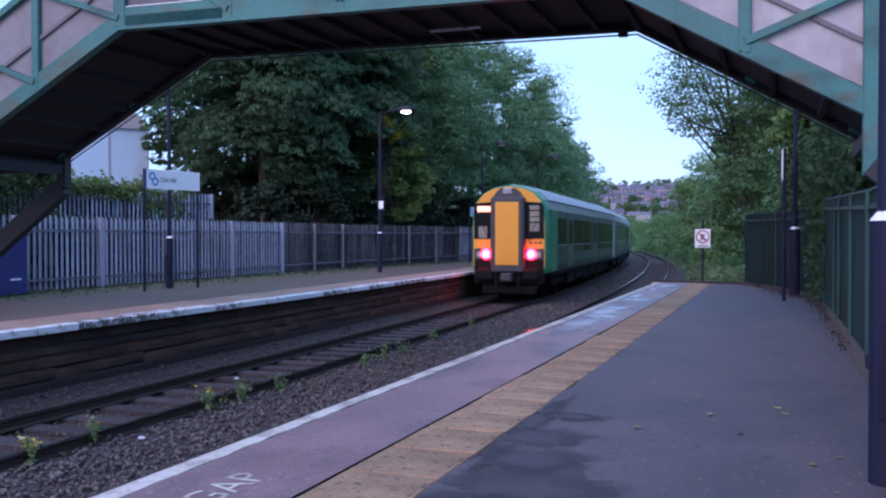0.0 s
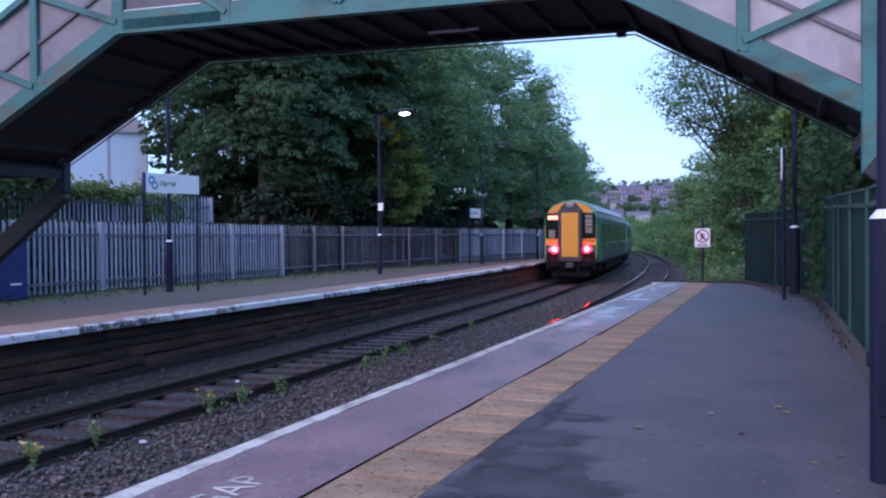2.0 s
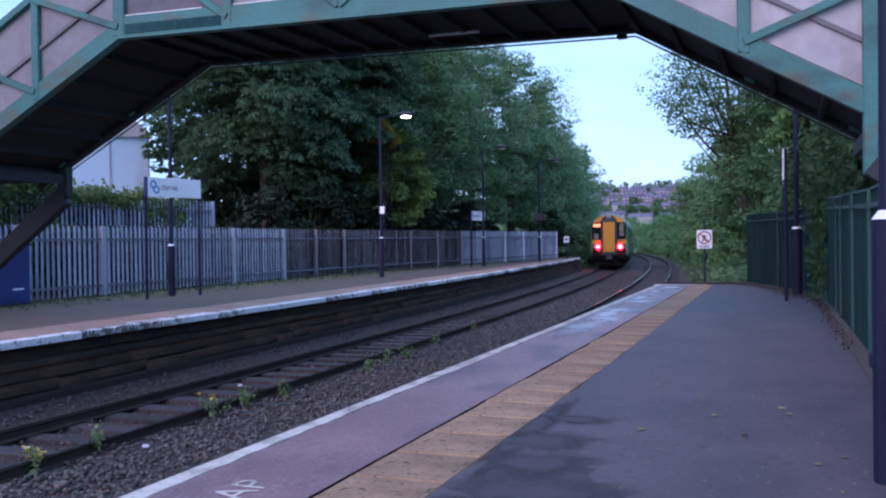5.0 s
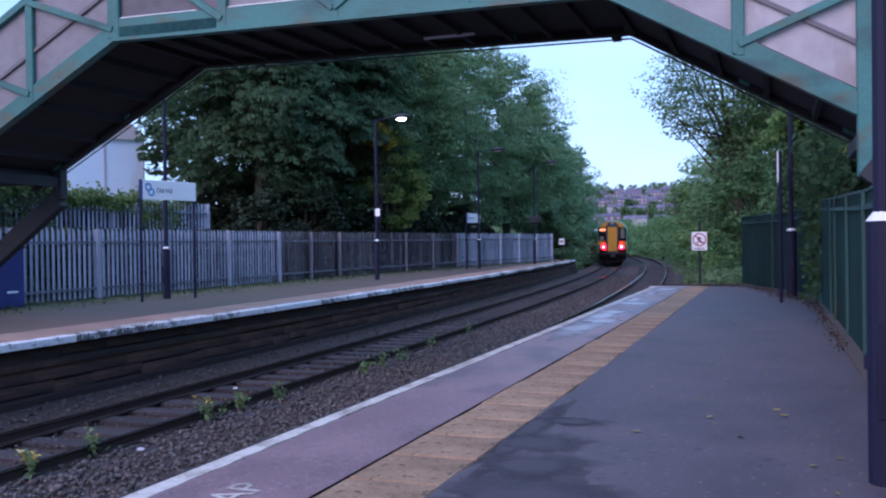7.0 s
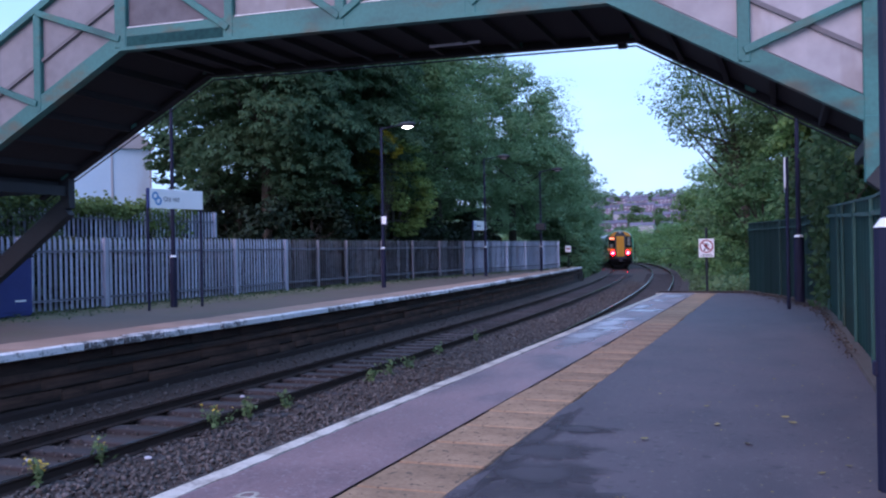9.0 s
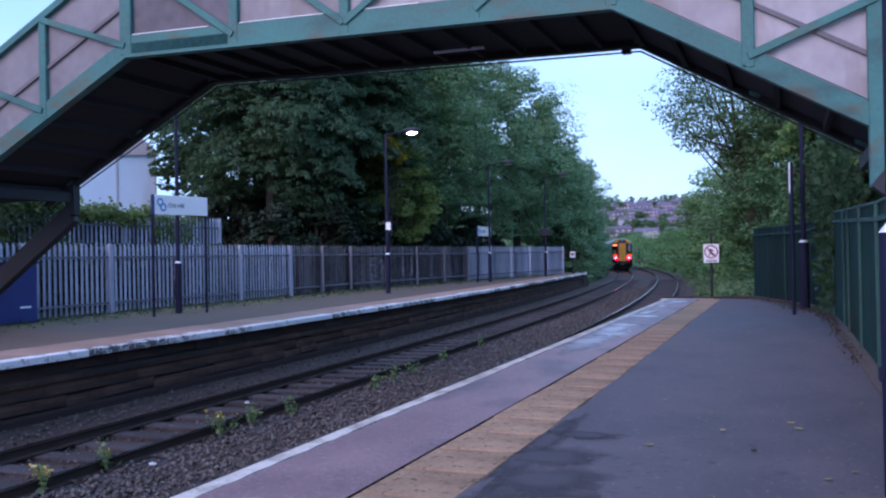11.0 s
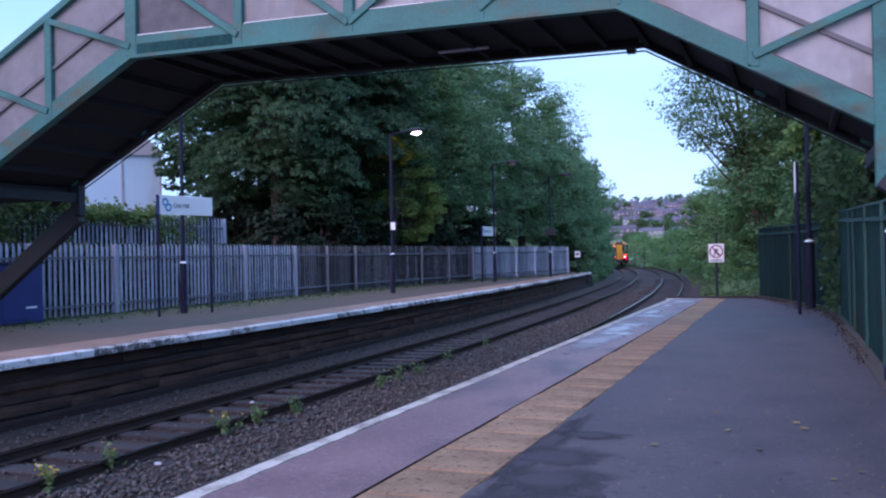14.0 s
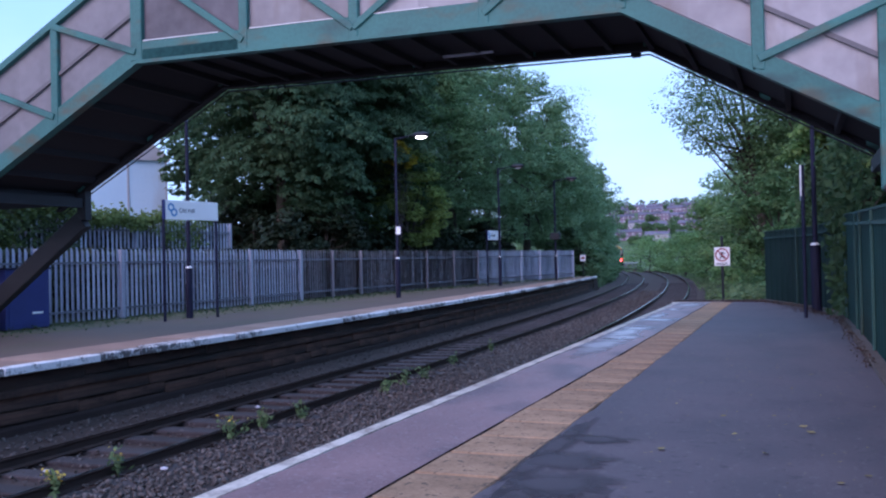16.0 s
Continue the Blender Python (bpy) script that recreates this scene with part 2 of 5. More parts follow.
    "lamp_red": glow("tail_lamp", (1.0, 0.002, 0.0), 60.0),
    "lamp_core": glow("tail_lamp_core", (1.0, 0.48, 0.30), 6.5),
    "dest": glow("destination_display", (1.0, 0.18, 0.008), 2.2),
    "lamp_white": glow("street_lamp_glow", (1.0, 0.90, 0.80), 22.0),
    "clear": mat("lamp_cluster_glass", (0.25, 0.25, 0.27), (0.4, 0.4, 0.42), 0.15, 3, 20, 0.0),
}


def fade_out(name, inner, outer):
    """Thin a patch away towards its rim, unevenly."""
    n, l = M[name].node_tree.nodes, M[name].node_tree.links
    co, sub, ln = n.new("ShaderNodeTexCoord"), n.new("ShaderNodeVectorMath"), n.new("ShaderNodeVectorMath")
    flat = n.new("ShaderNodeVectorMath")
    nz, add, rg = n.new("ShaderNodeTexNoise"), n.new("ShaderNodeMath"), n.new("ShaderNodeMapRange")
    sub.operation, flat.operation, ln.operation = "SUBTRACT", "MULTIPLY", "LENGTH"
    sub.inputs[1].default_value, flat.inputs[1].default_value = (0.5, 0.5, 0.5), (2.0, 2.0, 0.0)
    nz.inputs["Scale"].default_value, nz.inputs["Detail"].default_value = 3.0, 6.0
    rg.inputs[1].default_value, rg.inputs[2].default_value = inner + 0.5, outer + 0.5
    rg.inputs[3].default_value, rg.inputs[4].default_value = 1.0, 0.0
    l.new(co.outputs["Generated"], sub.inputs[0]), l.new(sub.outputs[0], flat.inputs[0]), l.new(flat.outputs[0], ln.inputs[0])
    l.new(co.outputs["Object"], nz.inputs["Vector"])
    l.new(ln.outputs["Value"], add.inputs[0]), l.new(nz.outputs["Fac"], add.inputs[1]), l.new(add.outputs[0], rg.inputs[0])
    l.new(rg.outputs[0], n["Principled BSDF"].inputs["Alpha"])


def stain(name, col, scale, lo, hi, amount=0.8, detail=5.0):
    """Lay a stain over a material where a noise, stretched by scale, passes from lo to hi."""
    n, l = M[name].node_tree.nodes, M[name].node_tree.links
    base = n["Principled BSDF"].inputs["Base Color"]
    src = base.links[0].from_socket
    co, mp, nz = n.new("ShaderNodeTexCoord"), n.new("ShaderNodeMapping"), n.new("ShaderNodeTexNoise")
    mp.inputs["Scale"].default_value = scale
    mp.inputs["Location"].default_value = (3.1, 7.7, 1.3)
    nz.inputs["Scale"].default_value, nz.inputs["Detail"].default_value = 1.0, detail
    rg, mx = n.new("ShaderNodeMapRange"), n.new("ShaderNodeMix")
    rg.inputs[1].default_value, rg.inputs[2].default_value, rg.inputs[4].default_value = lo, hi, amount
    mx.data_type = "RGBA"
    mx.inputs[7].default_value = (*col, 1)
    l.new(co.outputs["Object"], mp.inputs[0]), l.new(mp.outputs[0], nz.inputs["Vector"])
    l.new(nz.outputs["Fac"], rg.inputs[0]), l.new(rg.outputs[0], mx.inputs[0])
    l.new(src, mx.inputs[6]), l.new(mx.outputs[2], base)


fade_out("wear", 0.2, 0.95)
fade_out("patch", 0.3, 1.0)
stain("asphalt", (0.042, 0.036, 0.048), (1.1, 0.7, 1.0), 0.50, 0.68, 0.42, 8)
stain("asphalt", (0.20, 0.175, 0.17), (26, 26, 26), 0.66, 0.70, 0.6, 2)
stain("asphalt", (0.03, 0.026, 0.035), (14, 14, 14), 0.62, 0.68, 0.5, 3)
stain("asphalt_left", (0.10, 0.088, 0.05), (0.8, 0.5, 1.0), 0.52, 0.66, 0.6, 6)
stain("mauve", (0.085, 0.055, 0.07), (1.8, 0.8, 1.0), 0.50, 0.66, 0.65, 8)
stain("mauve", (0.42, 0.32, 0.34), (38, 38, 38), 0.60, 0.68, 0.6, 2)
stain("mauve", (0.07, 0.05, 0.06), (24, 24, 24), 0.62, 0.70, 0.6, 3)
stain("slab", (0.05, 0.035, 0.028), (22, 22, 22), 0.60, 0.66, 0.75, 4)
stain("slab", (0.13, 0.085, 0.06), (2.2, 2.2, 2.2), 0.52, 0.66, 0.6, 6)
stain("green", (0.10, 0.085, 0.05), (1.2, 1.2, 2.4), 0.56, 0.68, 0.75, 7)
stain("green", (0.02, 0.045, 0.05), (0.5, 0.5, 1.6), 0.58, 0.68, 0.7, 5)
stain("panel", (0.20, 0.14, 0.11), (1.6, 1.6, 0.35), 0.54, 0.70, 0.75, 6)
stain("panel", (0.66, 0.60, 0.62), (0.5, 0.5, 0.5), 0.52, 0.7, 0.5, 3)
stain("block", (0.014, 0.010, 0.010), (1.5, 0.35, 5.0), 0.42, 0.60, 0.85, 7)
stain("plinth", (0.012, 0.010, 0.010), (1.0, 0.35, 4.0), 0.46, 0.58, 0.85, 6)
stain("galv", (0.16, 0.15, 0.16), (1.0, 1.0, 0.5), 0.52, 0.66, 0.5, 5)
stain("cladding", (0.42, 0.44, 0.48), (0.5, 0.5, 0.12), 0.52, 0.68, 0.6, 5)
stain("green_dark", (0.03, 0.05, 0.035), (0.7, 0.7, 1.2), 0.52, 0.66, 0.6, 6)


# ---- building helpers ----
def part(name, bm, material, parent=None, label="", smooth=False):
    me = bpy.data.meshes.new(name)
    bm.normal_update()
    bm.to_mesh(me)
    bm.free()
    if smooth:
        for f in me.polygons:
            f.use_smooth = True
    me.materials.append(M[material])
    ob = new(name, me)
    ob.parent = parent
    return tagged(ob, label)


def again(src, parent=None, m=None, name=None):
    """Another piece on the same mesh."""
    ob = new(name or src.name.split(".")[0], src.data)
    ob.parent = parent
    if m is not None:
        ob.matrix_basis = m
    return ob


def thing(name, label, category, m=None, group="", kind=""):
    ob = new(name)
    ob.empty_display_size = 0.2
    if m is not None:
        ob.matrix_basis = m
    return tagged(ob, label, category, group, kind)


def box(bm, x0, x1, y0, y1, z0, z1, bevel=0.0):
    r = bmesh.ops.create_cube(bm, size=1.0, matrix=Matrix.Translation(((x0 + x1) / 2, (y0 + y1) / 2, (z0 + z1) / 2)) @ Matrix.Diagonal((x1 - x0, y1 - y0, z1 - z0, 1)))
    if bevel:
        es = list({e for v in r["verts"] for e in v.link_edges})
        bmesh.ops.bevel(bm, geom=es, offset=bevel, segments=1, affect="EDGES", clamp_overlap=True)
    return bm


def B(*a, bevel=0.0):
    return box(bmesh.new(), *a, bevel=bevel)


def beam(bm, p, q, w, h, up=(0, 0, 1), bevel=0.0):
    """A bar of section w by h from p to q."""
    p, q = Vector(p), Vector(q)
    d = q - p
    y = d.normalized()
    x = y.cross(Vector(up)).normalized()
    z = x.cross(y)
    m = Matrix((x, y, z)).transposed().to_4x4()
    m.translation = (p + q) / 2
    r = bmesh.ops.create_cube(bm, size=1.0, matrix=m @ Matrix.Diagonal((w, d.length, h, 1)))
    if bevel:
        es = list({e for v in r["verts"] for e in v.link_edges})
        bmesh.ops.bevel(bm, geom=es, offset=bevel, segments=1, affect="EDGES", clamp_overlap=True)
    return bm


def rod(bm, p, q, r0, r1=None, seg=10):
    p, q = Vector(p), Vector(q)
    d = q - p
    m = d.to_track_quat("Z", "Y").to_matrix().to_4x4()
    m.translation = (p + q) / 2
    bmesh.ops.create_cone(bm, cap_ends=True, segments=seg, radius1=r0, radius2=r0 if r1 is None else r1, depth=d.length, matrix=m)
    return bm


def extrude(bm, outline, axis, a, b):
    """A closed outline of (u, v), pushed along an axis from a to b."""
    def at(u, v, w):
        return {"x": (w, u, v), "y": (u, w, v), "z": (u, v, w)}[axis]
    lo, hi = [bm.verts.new(at(u, v, a)) for u, v in outline], [bm.verts.new(at(u, v, b)) for u, v in outline]
    bm.faces.new(lo), bm.faces.new(hi)
    for i in range(len(outline)):
        j = (i + 1) % len(outline)
        bm.faces.new((lo[i], lo[j], hi[j], hi[i]))
    bmesh.ops.recalc_face_normals(bm, faces=bm.faces[:])
    return bm


# The line: straight behind, then a curve to the left. s runs along it, lat across it to the right.
R, X0, Y0 = 555.0, -6.45, 3.0


def on_line(s, lat):
    if s <= 0:
        return X0 + lat, Y0 + s
    return X0 - R + (R + lat) * math.cos(s / R), Y0 + (R + lat) * math.sin(s / R)


def on_near(s, off):
    """The near platform: its edge is all but straight, while the line curves away from it."""
    return -3.20 + 0.03 * math.exp(-((s - 9) / 7) ** 2) + off, Y0 + s


def near_lat(s):
    """The near track swings a little away from the far one as the curve begins."""
    u = min(max((s - 2) / 20, 0), 1)
    return 1.74 + 0.22 * u * u * (3 - 2 * u)


def on_near_track(s, lat):
    return on_line(s, lat + near_lat(s))


def on_far_track(s, lat):
    return on_line(s, lat - 1.665)


def heading(s):
    return math.degrees(max(s, 0) / R)


def steps(a, b, d):
    k = max(1, int(math.ceil((b - a) / d)))
    return [a + (b - a) * i / k for i in range(k + 1)]


def sweep(bm, outline, ss, closed=True, at=on_line):
    """An outline of (lat, z) along the line."""
    rows = []
    for s in ss:
        row = []
        for lat, z in outline:
            x, y = at(s, lat)
            row.append(bm.verts.new((x, y, z)))
        rows.append(row)
    k = len(outline)
    for a, b in zip(rows, rows[1:]):
        for i in range(k if closed else k - 1):
            j = (i + 1) % k
            bm.faces.new((a[i], a[j], b[j], b[i]))
    if closed:
        bm.faces.new(rows[0]), bm.faces.new(rows[-1])
    bmesh.ops.recalc_face_normals(bm, faces=bm.faces[:])
    return bm


def S(outline, a, b, d=2.0, closed=True, at=on_line):
    return sweep(bmesh.new(), outline, steps(a, b, d), closed, at)


def rect(l0, l1, z0, z1):
    return [(l0, z0), (l1, z0), (l1, z1), (l0, z1)]


def raw_mesh(name, verts, quads, material, parent=None):
    me = bpy.data.meshes.new(name)
    verts, quads = np.asarray(verts, np.float32), np.asarray(quads, np.int32)
    me.vertices.add(len(verts))
    me.vertices.foreach_set("co", verts.ravel())
    k = quads.shape[1]
    me.loops.add(quads.size)
    me.loops.foreach_set("vertex_index", quads.ravel())
    me.polygons.add(len(quads))
    me.polygons.foreach_set("loop_start", np.arange(0, quads.size, k, dtype=np.int32))
    me.update(calc_edges=True)
    me.materials.append(M[material])
    ob = new(name, me)
    ob.parent = parent
    return ob


def leaves(centres, normals, size, rng, droop=0.25):
    """Pointed four-cornered leaves, folded a little along the middle."""
    n = len(centres)
    nm = normals / (np.linalg.norm(normals, axis=1)[:, None] + 1e-9)
    t = rng.normal(size=(n, 3))
    t[:, 2] -= droop
    t -= (t * nm).sum(1)[:, None] * nm
    t /= np.linalg.norm(t, axis=1)[:, None] + 1e-9
    b = np.cross(nm, t)
    sz = size * rng.uniform(0.6, 1.35, (n, 1))
    v = np.empty((n, 4, 3))
    v[:, 0] = centres - t * sz * 0.5
    v[:, 1] = centres + b * sz * 0.32 - nm * sz * 0.08
    v[:, 2] = centres + t * sz * 0.55
    v[:, 3] = centres - b * sz * 0.32 - nm * sz * 0.08
    return v.reshape(-1, 3), np.arange(4 * n).reshape(-1, 4)


def whorls(centres, normals, size, rng):
    """Hand-shaped leaves: five drooping leaflets spread from one stalk."""
    n = len(centres)
    nm = normals / (np.linalg.norm(normals, axis=1)[:, None] + 1e-9)
    t = rng.normal(size=(n, 3))
    t -= (t * nm).sum(1)[:, None] * nm
    t /= np.linalg.norm(t, axis=1)[:, None] + 1e-9
    b = np.cross(nm, t)
    sz = size * rng.uniform(0.65, 1.25, (n, 1))
    v = np.empty((n, 5, 4, 3))
    for k in range(5):
        a = (k - 2) * 1.05
        out = t * math.cos(a) + b * math.sin(a)
        side = b * math.cos(a) - t * math.sin(a)
        long = sz * (1.0 - 0.13 * abs(k - 2))
        v[:, k, 0] = centres
        v[:, k, 1] = centres + out * long * 0.62 + side * long * 0.2 - nm * long * 0.16
        v[:, k, 2] = centres + out * long * 0.95 - nm * long * 0.5
        v[:, k, 3] = centres + out * long * 0.62 - side * long * 0.2 - nm * long * 0.16
    return v.reshape(-1, 3), np.arange(20 * n).reshape(-1, 4)


# ---- ground and track bed ----
def ground():
    bm = bmesh.new()
    bmesh.ops.create_grid(bm, x_segments=60, y_segments=60, size=1.0)
    for v in bm.verts:
        u, w = v.co.x, v.co.y
        x, y = math.copysign(abs(u) ** 2.2, u) * 3000, math.copysign(abs(w) ** 2.2, w) * 3000 + 60
        v.co = (x, y, -1.45)
    part("ground", bm, "grass", None, "rough dark grass ground reaching to the horizon")["kind"] = "structure"
    bpy.data.objects["ground"]["category"] = "ground"
    bed = part("track_bed", S([(-5.2, -1.42), (-3.46, -1.30), (-3.45, -0.92), (-2.56, -1.06), (-2.50, -1.13), (-2.34, -1.16), (-0.98, -1.16), (-0.86, -1.12), (3.6, -1.12), (6.0, -1.42)], -40, 260, 2, False), "ballast_bed", None, "dark brown stone ballast bed under two tracks")
    tagged(bed, category="ballast", kind="structure")


ground()


def ballast_stones():
    rng = np.random.default_rng(4)
    bm = bmesh.new()
    bmesh.ops.create_icosphere(bm, subdivisions=1, radius=1.0)
    base = np.array([v.co[:] for v in bm.verts])
    tri = np.array([[v.index for v in f.verts] for f in bm.faces])
    bm.free()
    V, Q, o = [], [], 0

    def scatter(n, s0, s1, l0, l1, z, r0, r1):
        nonlocal o
        for _ in range(n):
            s = s0 + (s1 - s0) * rng.random() ** 1.6
            x, y = on_line(s, rng.uniform(l0, l1))
            shape = base * rng.uniform(0.45, 1.15, (1, 3)) * (1 + rng.uniform(-0.5, 0.35, (len(base), 1)))
            tip = rng.uniform(-0.7, 0.7)
            shape = shape @ np.array([[1, 0, 0], [0, math.cos(tip), -math.sin(tip)], [0, math.sin(tip), math.cos(tip)]])
            a = rng.uniform(0, 6.28)
            c, sn = math.cos(a), math.sin(a)
            shape = shape @ np.array([[c, -sn, 0], [sn, c, 0], [0, 0, 0.8]])
            V.append(shape * rng.uniform(r0, r1) + (x, y, z + rng.uniform(-0.02, 0.035)))
            Q.append(tri + o)
            o += len(base)
    scatter(14500, -1, 26, -0.85, 1.05, -1.10, 0.010, 0.045)
    for l0, z in ((-3.36, -0.945), (-3.1, -0.985), (-2.84, -1.025)):
        scatter(900, 2, 40, l0, l0 + 0.27, z, 0.016, 0.036)
    scatter(2600, 0, 36, -2.38, -0.95, -1.125, 0.014, 0.032)
    scatter(1800, 26, 60, -0.7, 1.0, -1.10, 0.03, 0.055)
    ob = raw_mesh("ballast_stones", np.concatenate(V), np.concatenate(Q), "ballast")
    tagged(ob, "loose dark grey-brown ballast stones between the rails", "ballast", kind="stuff")


ballast_stones()


def track(name, at, label, s0, s1):
    t = thing(name, label, "railway track", kind="structure")
    for side in (-1, 1):
        c = side * 0.752
        part("rail", S([(c - 0.07, -1.10), (c + 0.07, -1.10), (c + 0.07, -1.085), (c + 0.012, -1.065), (c + 0.012, -0.99), (c + 0.035, -0.975), (c + 0.035, -0.957), (c - 0.035, -0.957), (c - 0.035, -0.975), (c - 0.012, -0.99), (c - 0.012, -1.065), (c - 0.07, -1.085)], s0, s1, 2.0, at=at), "rail_side", t, "rust-brown steel rail")
        part("rail_head", S(rect(c - 0.024, c + 0.024, -0.9575, -0.952), s0, s1, 2.0, at=at), "rail_top", t, "polished running surface")
    bm = B(-1.28, 1.28, -0.155, 0.155, -1.20, -1.098, bevel=0.015)
    first = part("sleeper", bm, "sleeper", t)
    ch = part("rail_chair", B(-0.09, 0.09, -0.1, 0.1, -1.10, -1.07, bevel=0.01), "rail_side", t)
    for i in range(130):
        s = -13 + 0.7 * i
        x, y = at(s, 0)
        m = pose(x, y, random.uniform(-0.008, 0.008), 0, 0, heading(s) + random.uniform(-0.6, 0.6))
        if i:
            again(first, t, m)
        else:
            first.matrix_basis = m
    for i in range(64):
        s = -4 + 0.7 * i
        for side in (-1, 1):
            x, y = at(s, side * 0.75)
            m = pose(x, y, 0, 0, 0, heading(s))
            if i or side > 0:
                again(ch, t, m)
            else:
                ch.matrix_basis = m
    return t


track("track", on_far_track, "railway track with rusty rails on grey sleepers beside the far platform", -35, 250)
track("track", on_near_track, "railway track with rusty rails hugging the near platform edge", -35, 250)


# ---- platforms ----
def near_platform():
    p = thing("near_platform", "near platform of dark asphalt with mauve strip, buff slabs and white edge line", "platform", kind="structure")
    end = 22.9

    middle = 1.245
    part("platform_core", S([(0.12, -1.45), (9.0, -1.45), (9.0, -0.05), (0.12, -0.05)], -30, end, 2, at=on_near), "block", p, "sooty platform wall")
    bm = bmesh.new()
    rows = []
    for s in steps(-30, end, 0.22):
        e = middle + 0.255 + 0.008 * math.sin(s * 2.9) + random.uniform(-0.014, 0.014)
        rows.append([bm.verts.new((*on_near(s, l), z)) for l, z in ((e, -0.05), (e + 0.015, 0.006), (e + 0.5, 0.0), (9.0, 0.0))])
    for p0, p1 in zip(rows, rows[1:]):
        for k in range(3):
            bm.faces.new((p0[k], p0[k + 1], p1[k + 1], p1[k]))
    bmesh.ops.recalc_face_normals(bm, faces=bm.faces[:])
    part("asphalt", bm, "asphalt", p, "dark bluish grey asphalt")
    bm = bmesh.new()
    rows = [[bm.verts.new((*on_near(s, l), 0.002)) for l in (0.138, middle - 0.315)] for s in steps(-30, end, 1.0)]
    for p0, p1 in zip(rows, rows[1:]):
        bm.faces.new((p0[0], p0[1], p1[1], p1[0]))
    part("mauve_strip", bm, "mauve", p, "mauve surfaced strip")
    # the line's inner side is ragged where the paint has worn off
    bm = bmesh.new()
    rows = []
    for s in steps(-12, end, 0.12):
        w = 0.134 + 0.008 * math.sin(s * 1.3) + random.uniform(-0.014, 0.008)
        rows.append([bm.verts.new((*on_near(s, l), z)) for l, z in ((0.0, -0.06), (0.004, 0.004), (w - 0.002, 0.006), (w, -0.01))])
    for p0, p1 in zip(rows, rows[1:]):
        for k in range(3):
            bm.faces.new((p0[k], p0[k + 1], p1[k + 1], p1[k]))
    bmesh.ops.recalc_face_normals(bm, faces=bm.faces[:])
    part("white_line", bm, "white_line", p, "worn white edge line")
    part("nosing", S([(-0.085, -0.17), (-0.005, -0.17), (-0.005, 0.0), (-0.055, -0.010), (-0.085, -0.045)], -30, end, 1, at=on_near), "soot", p, "dark sooty nosing")
    part("joint", S(rect(0.16, 1.6, -0.06, -0.014), -30, end, 2, at=on_near), "soot", p, "dark joint bed")
    part("end_line", B(-3.3, -1.9, 25.62, 25.72, -0.03, 0.005), "white_line", p, "white line across the platform end")
    part("end_kerb", B(-3.25, 1.4, 25.72, 25.95, -0.5, 0.05, bevel=0.03), "soot", p, "broken dark kerb at the end")
    slab = part("paving_slab", B(-0.285, 0.268, -0.288, 0.288, -0.05, 0.008, bevel=0.008), "slab", p)
    for i in range(88):
        s = -15 + 0.6 * i
        if s > end - 0.3:
            break
        x, y = on_near(s, middle)
        m = pose(x + random.uniform(-0.008, 0.008), y, random.uniform(-0.003, 0.003), random.uniform(-0.2, 0.2), random.uniform(-0.2, 0.2), random.uniform(-0.5, 0.5))
        if i:
            again(slab, p, m)
        else:
            slab.matrix_basis = m
    # glossy patches in the mauve strip, sky sheen put into their pale colour
    rng = random.Random(8)

    def blot(name, cx, cy, rx, ry, mm, z, label):
        bm = bmesh.new()
        k = 60
        edge = [1 + 0.16 * math.sin(3 * i * 6.2832 / k + cx * 5) + 0.14 * math.sin(7 * i * 6.2832 / k + cy) + rng.uniform(-0.16, 0.16) for i in range(k)]
        ring = [bm.verts.new((cx + rx * e * math.cos(i / k * 6.2832), cy + ry * e * math.sin(i / k * 6.2832), z)) for i, e in enumerate(edge)]
        mid = bm.verts.new((cx, cy, z))
        for i in range(k):
            bm.faces.new((mid, ring[i], ring[(i + 1) % k]))
        part(name, bm, mm, p, label)
    for i, (dl, cy, rx, ry) in enumerate(((0.34, 13.6, 0.36, 2.0), (0.30, 15.4, 0.34, 1.6), (0.40, 14.6, 0.44, 0.45), (0.36, 16.4, 0.34, 0.40), (0.42, 18.7, 0.46, 0.42), (0.25, 19.8, 0.20, 1.0), (0.45, 24.2, 0.46, 0.7), (0.3, 22.2, 0.22, 0.5))):
        x0, y0 = on_near(cy - Y0, 0.1 + dl)
        blot("worn_patch", x0, y0, rx, ry, "wear", 0.0040 + 0.0002 * i, "pale glossy worn patch")
    for i, (cx, cy, rx, ry) in enumerate(((-1.58, 5.9, 0.12, 1.2), (-1.36, 6.4, 0.30, 0.16), (-1.40, 5.7, 0.32, 0.28), (-1.32, 5.1, 0.36, 0.32), (-1.2, 4.5, 0.48, 0.42), (-1.35, 3.9, 0.42, 0.5))):
        blot("asphalt_repair", cx, cy, rx, ry, "patch", 0.0075 + 0.0002 * i, "darker patched asphalt beside the slabs")
    # painted words along the edge
    cu = bpy.data.curves.new("painted_words", "FONT")
    cu.body, cu.size, cu.align_x = "MIND THE GAP", 0.30, "RIGHT"
    tmp = new("tmp", cu)
    dg = bpy.context.evaluated_depsgraph_get()
    me = bpy.data.meshes.new_from_object(tmp.evaluated_get(dg))
    bpy.data.objects.remove(tmp)
    me.materials.append(M["white_line"])
    w = new("painted_words", me)
    w.parent = p
    w.matrix_basis = pose(-2.56, 4.24, 0.0065, 0, 0, 90)
    tagged(w, "worn white painted warning words")


near_platform()


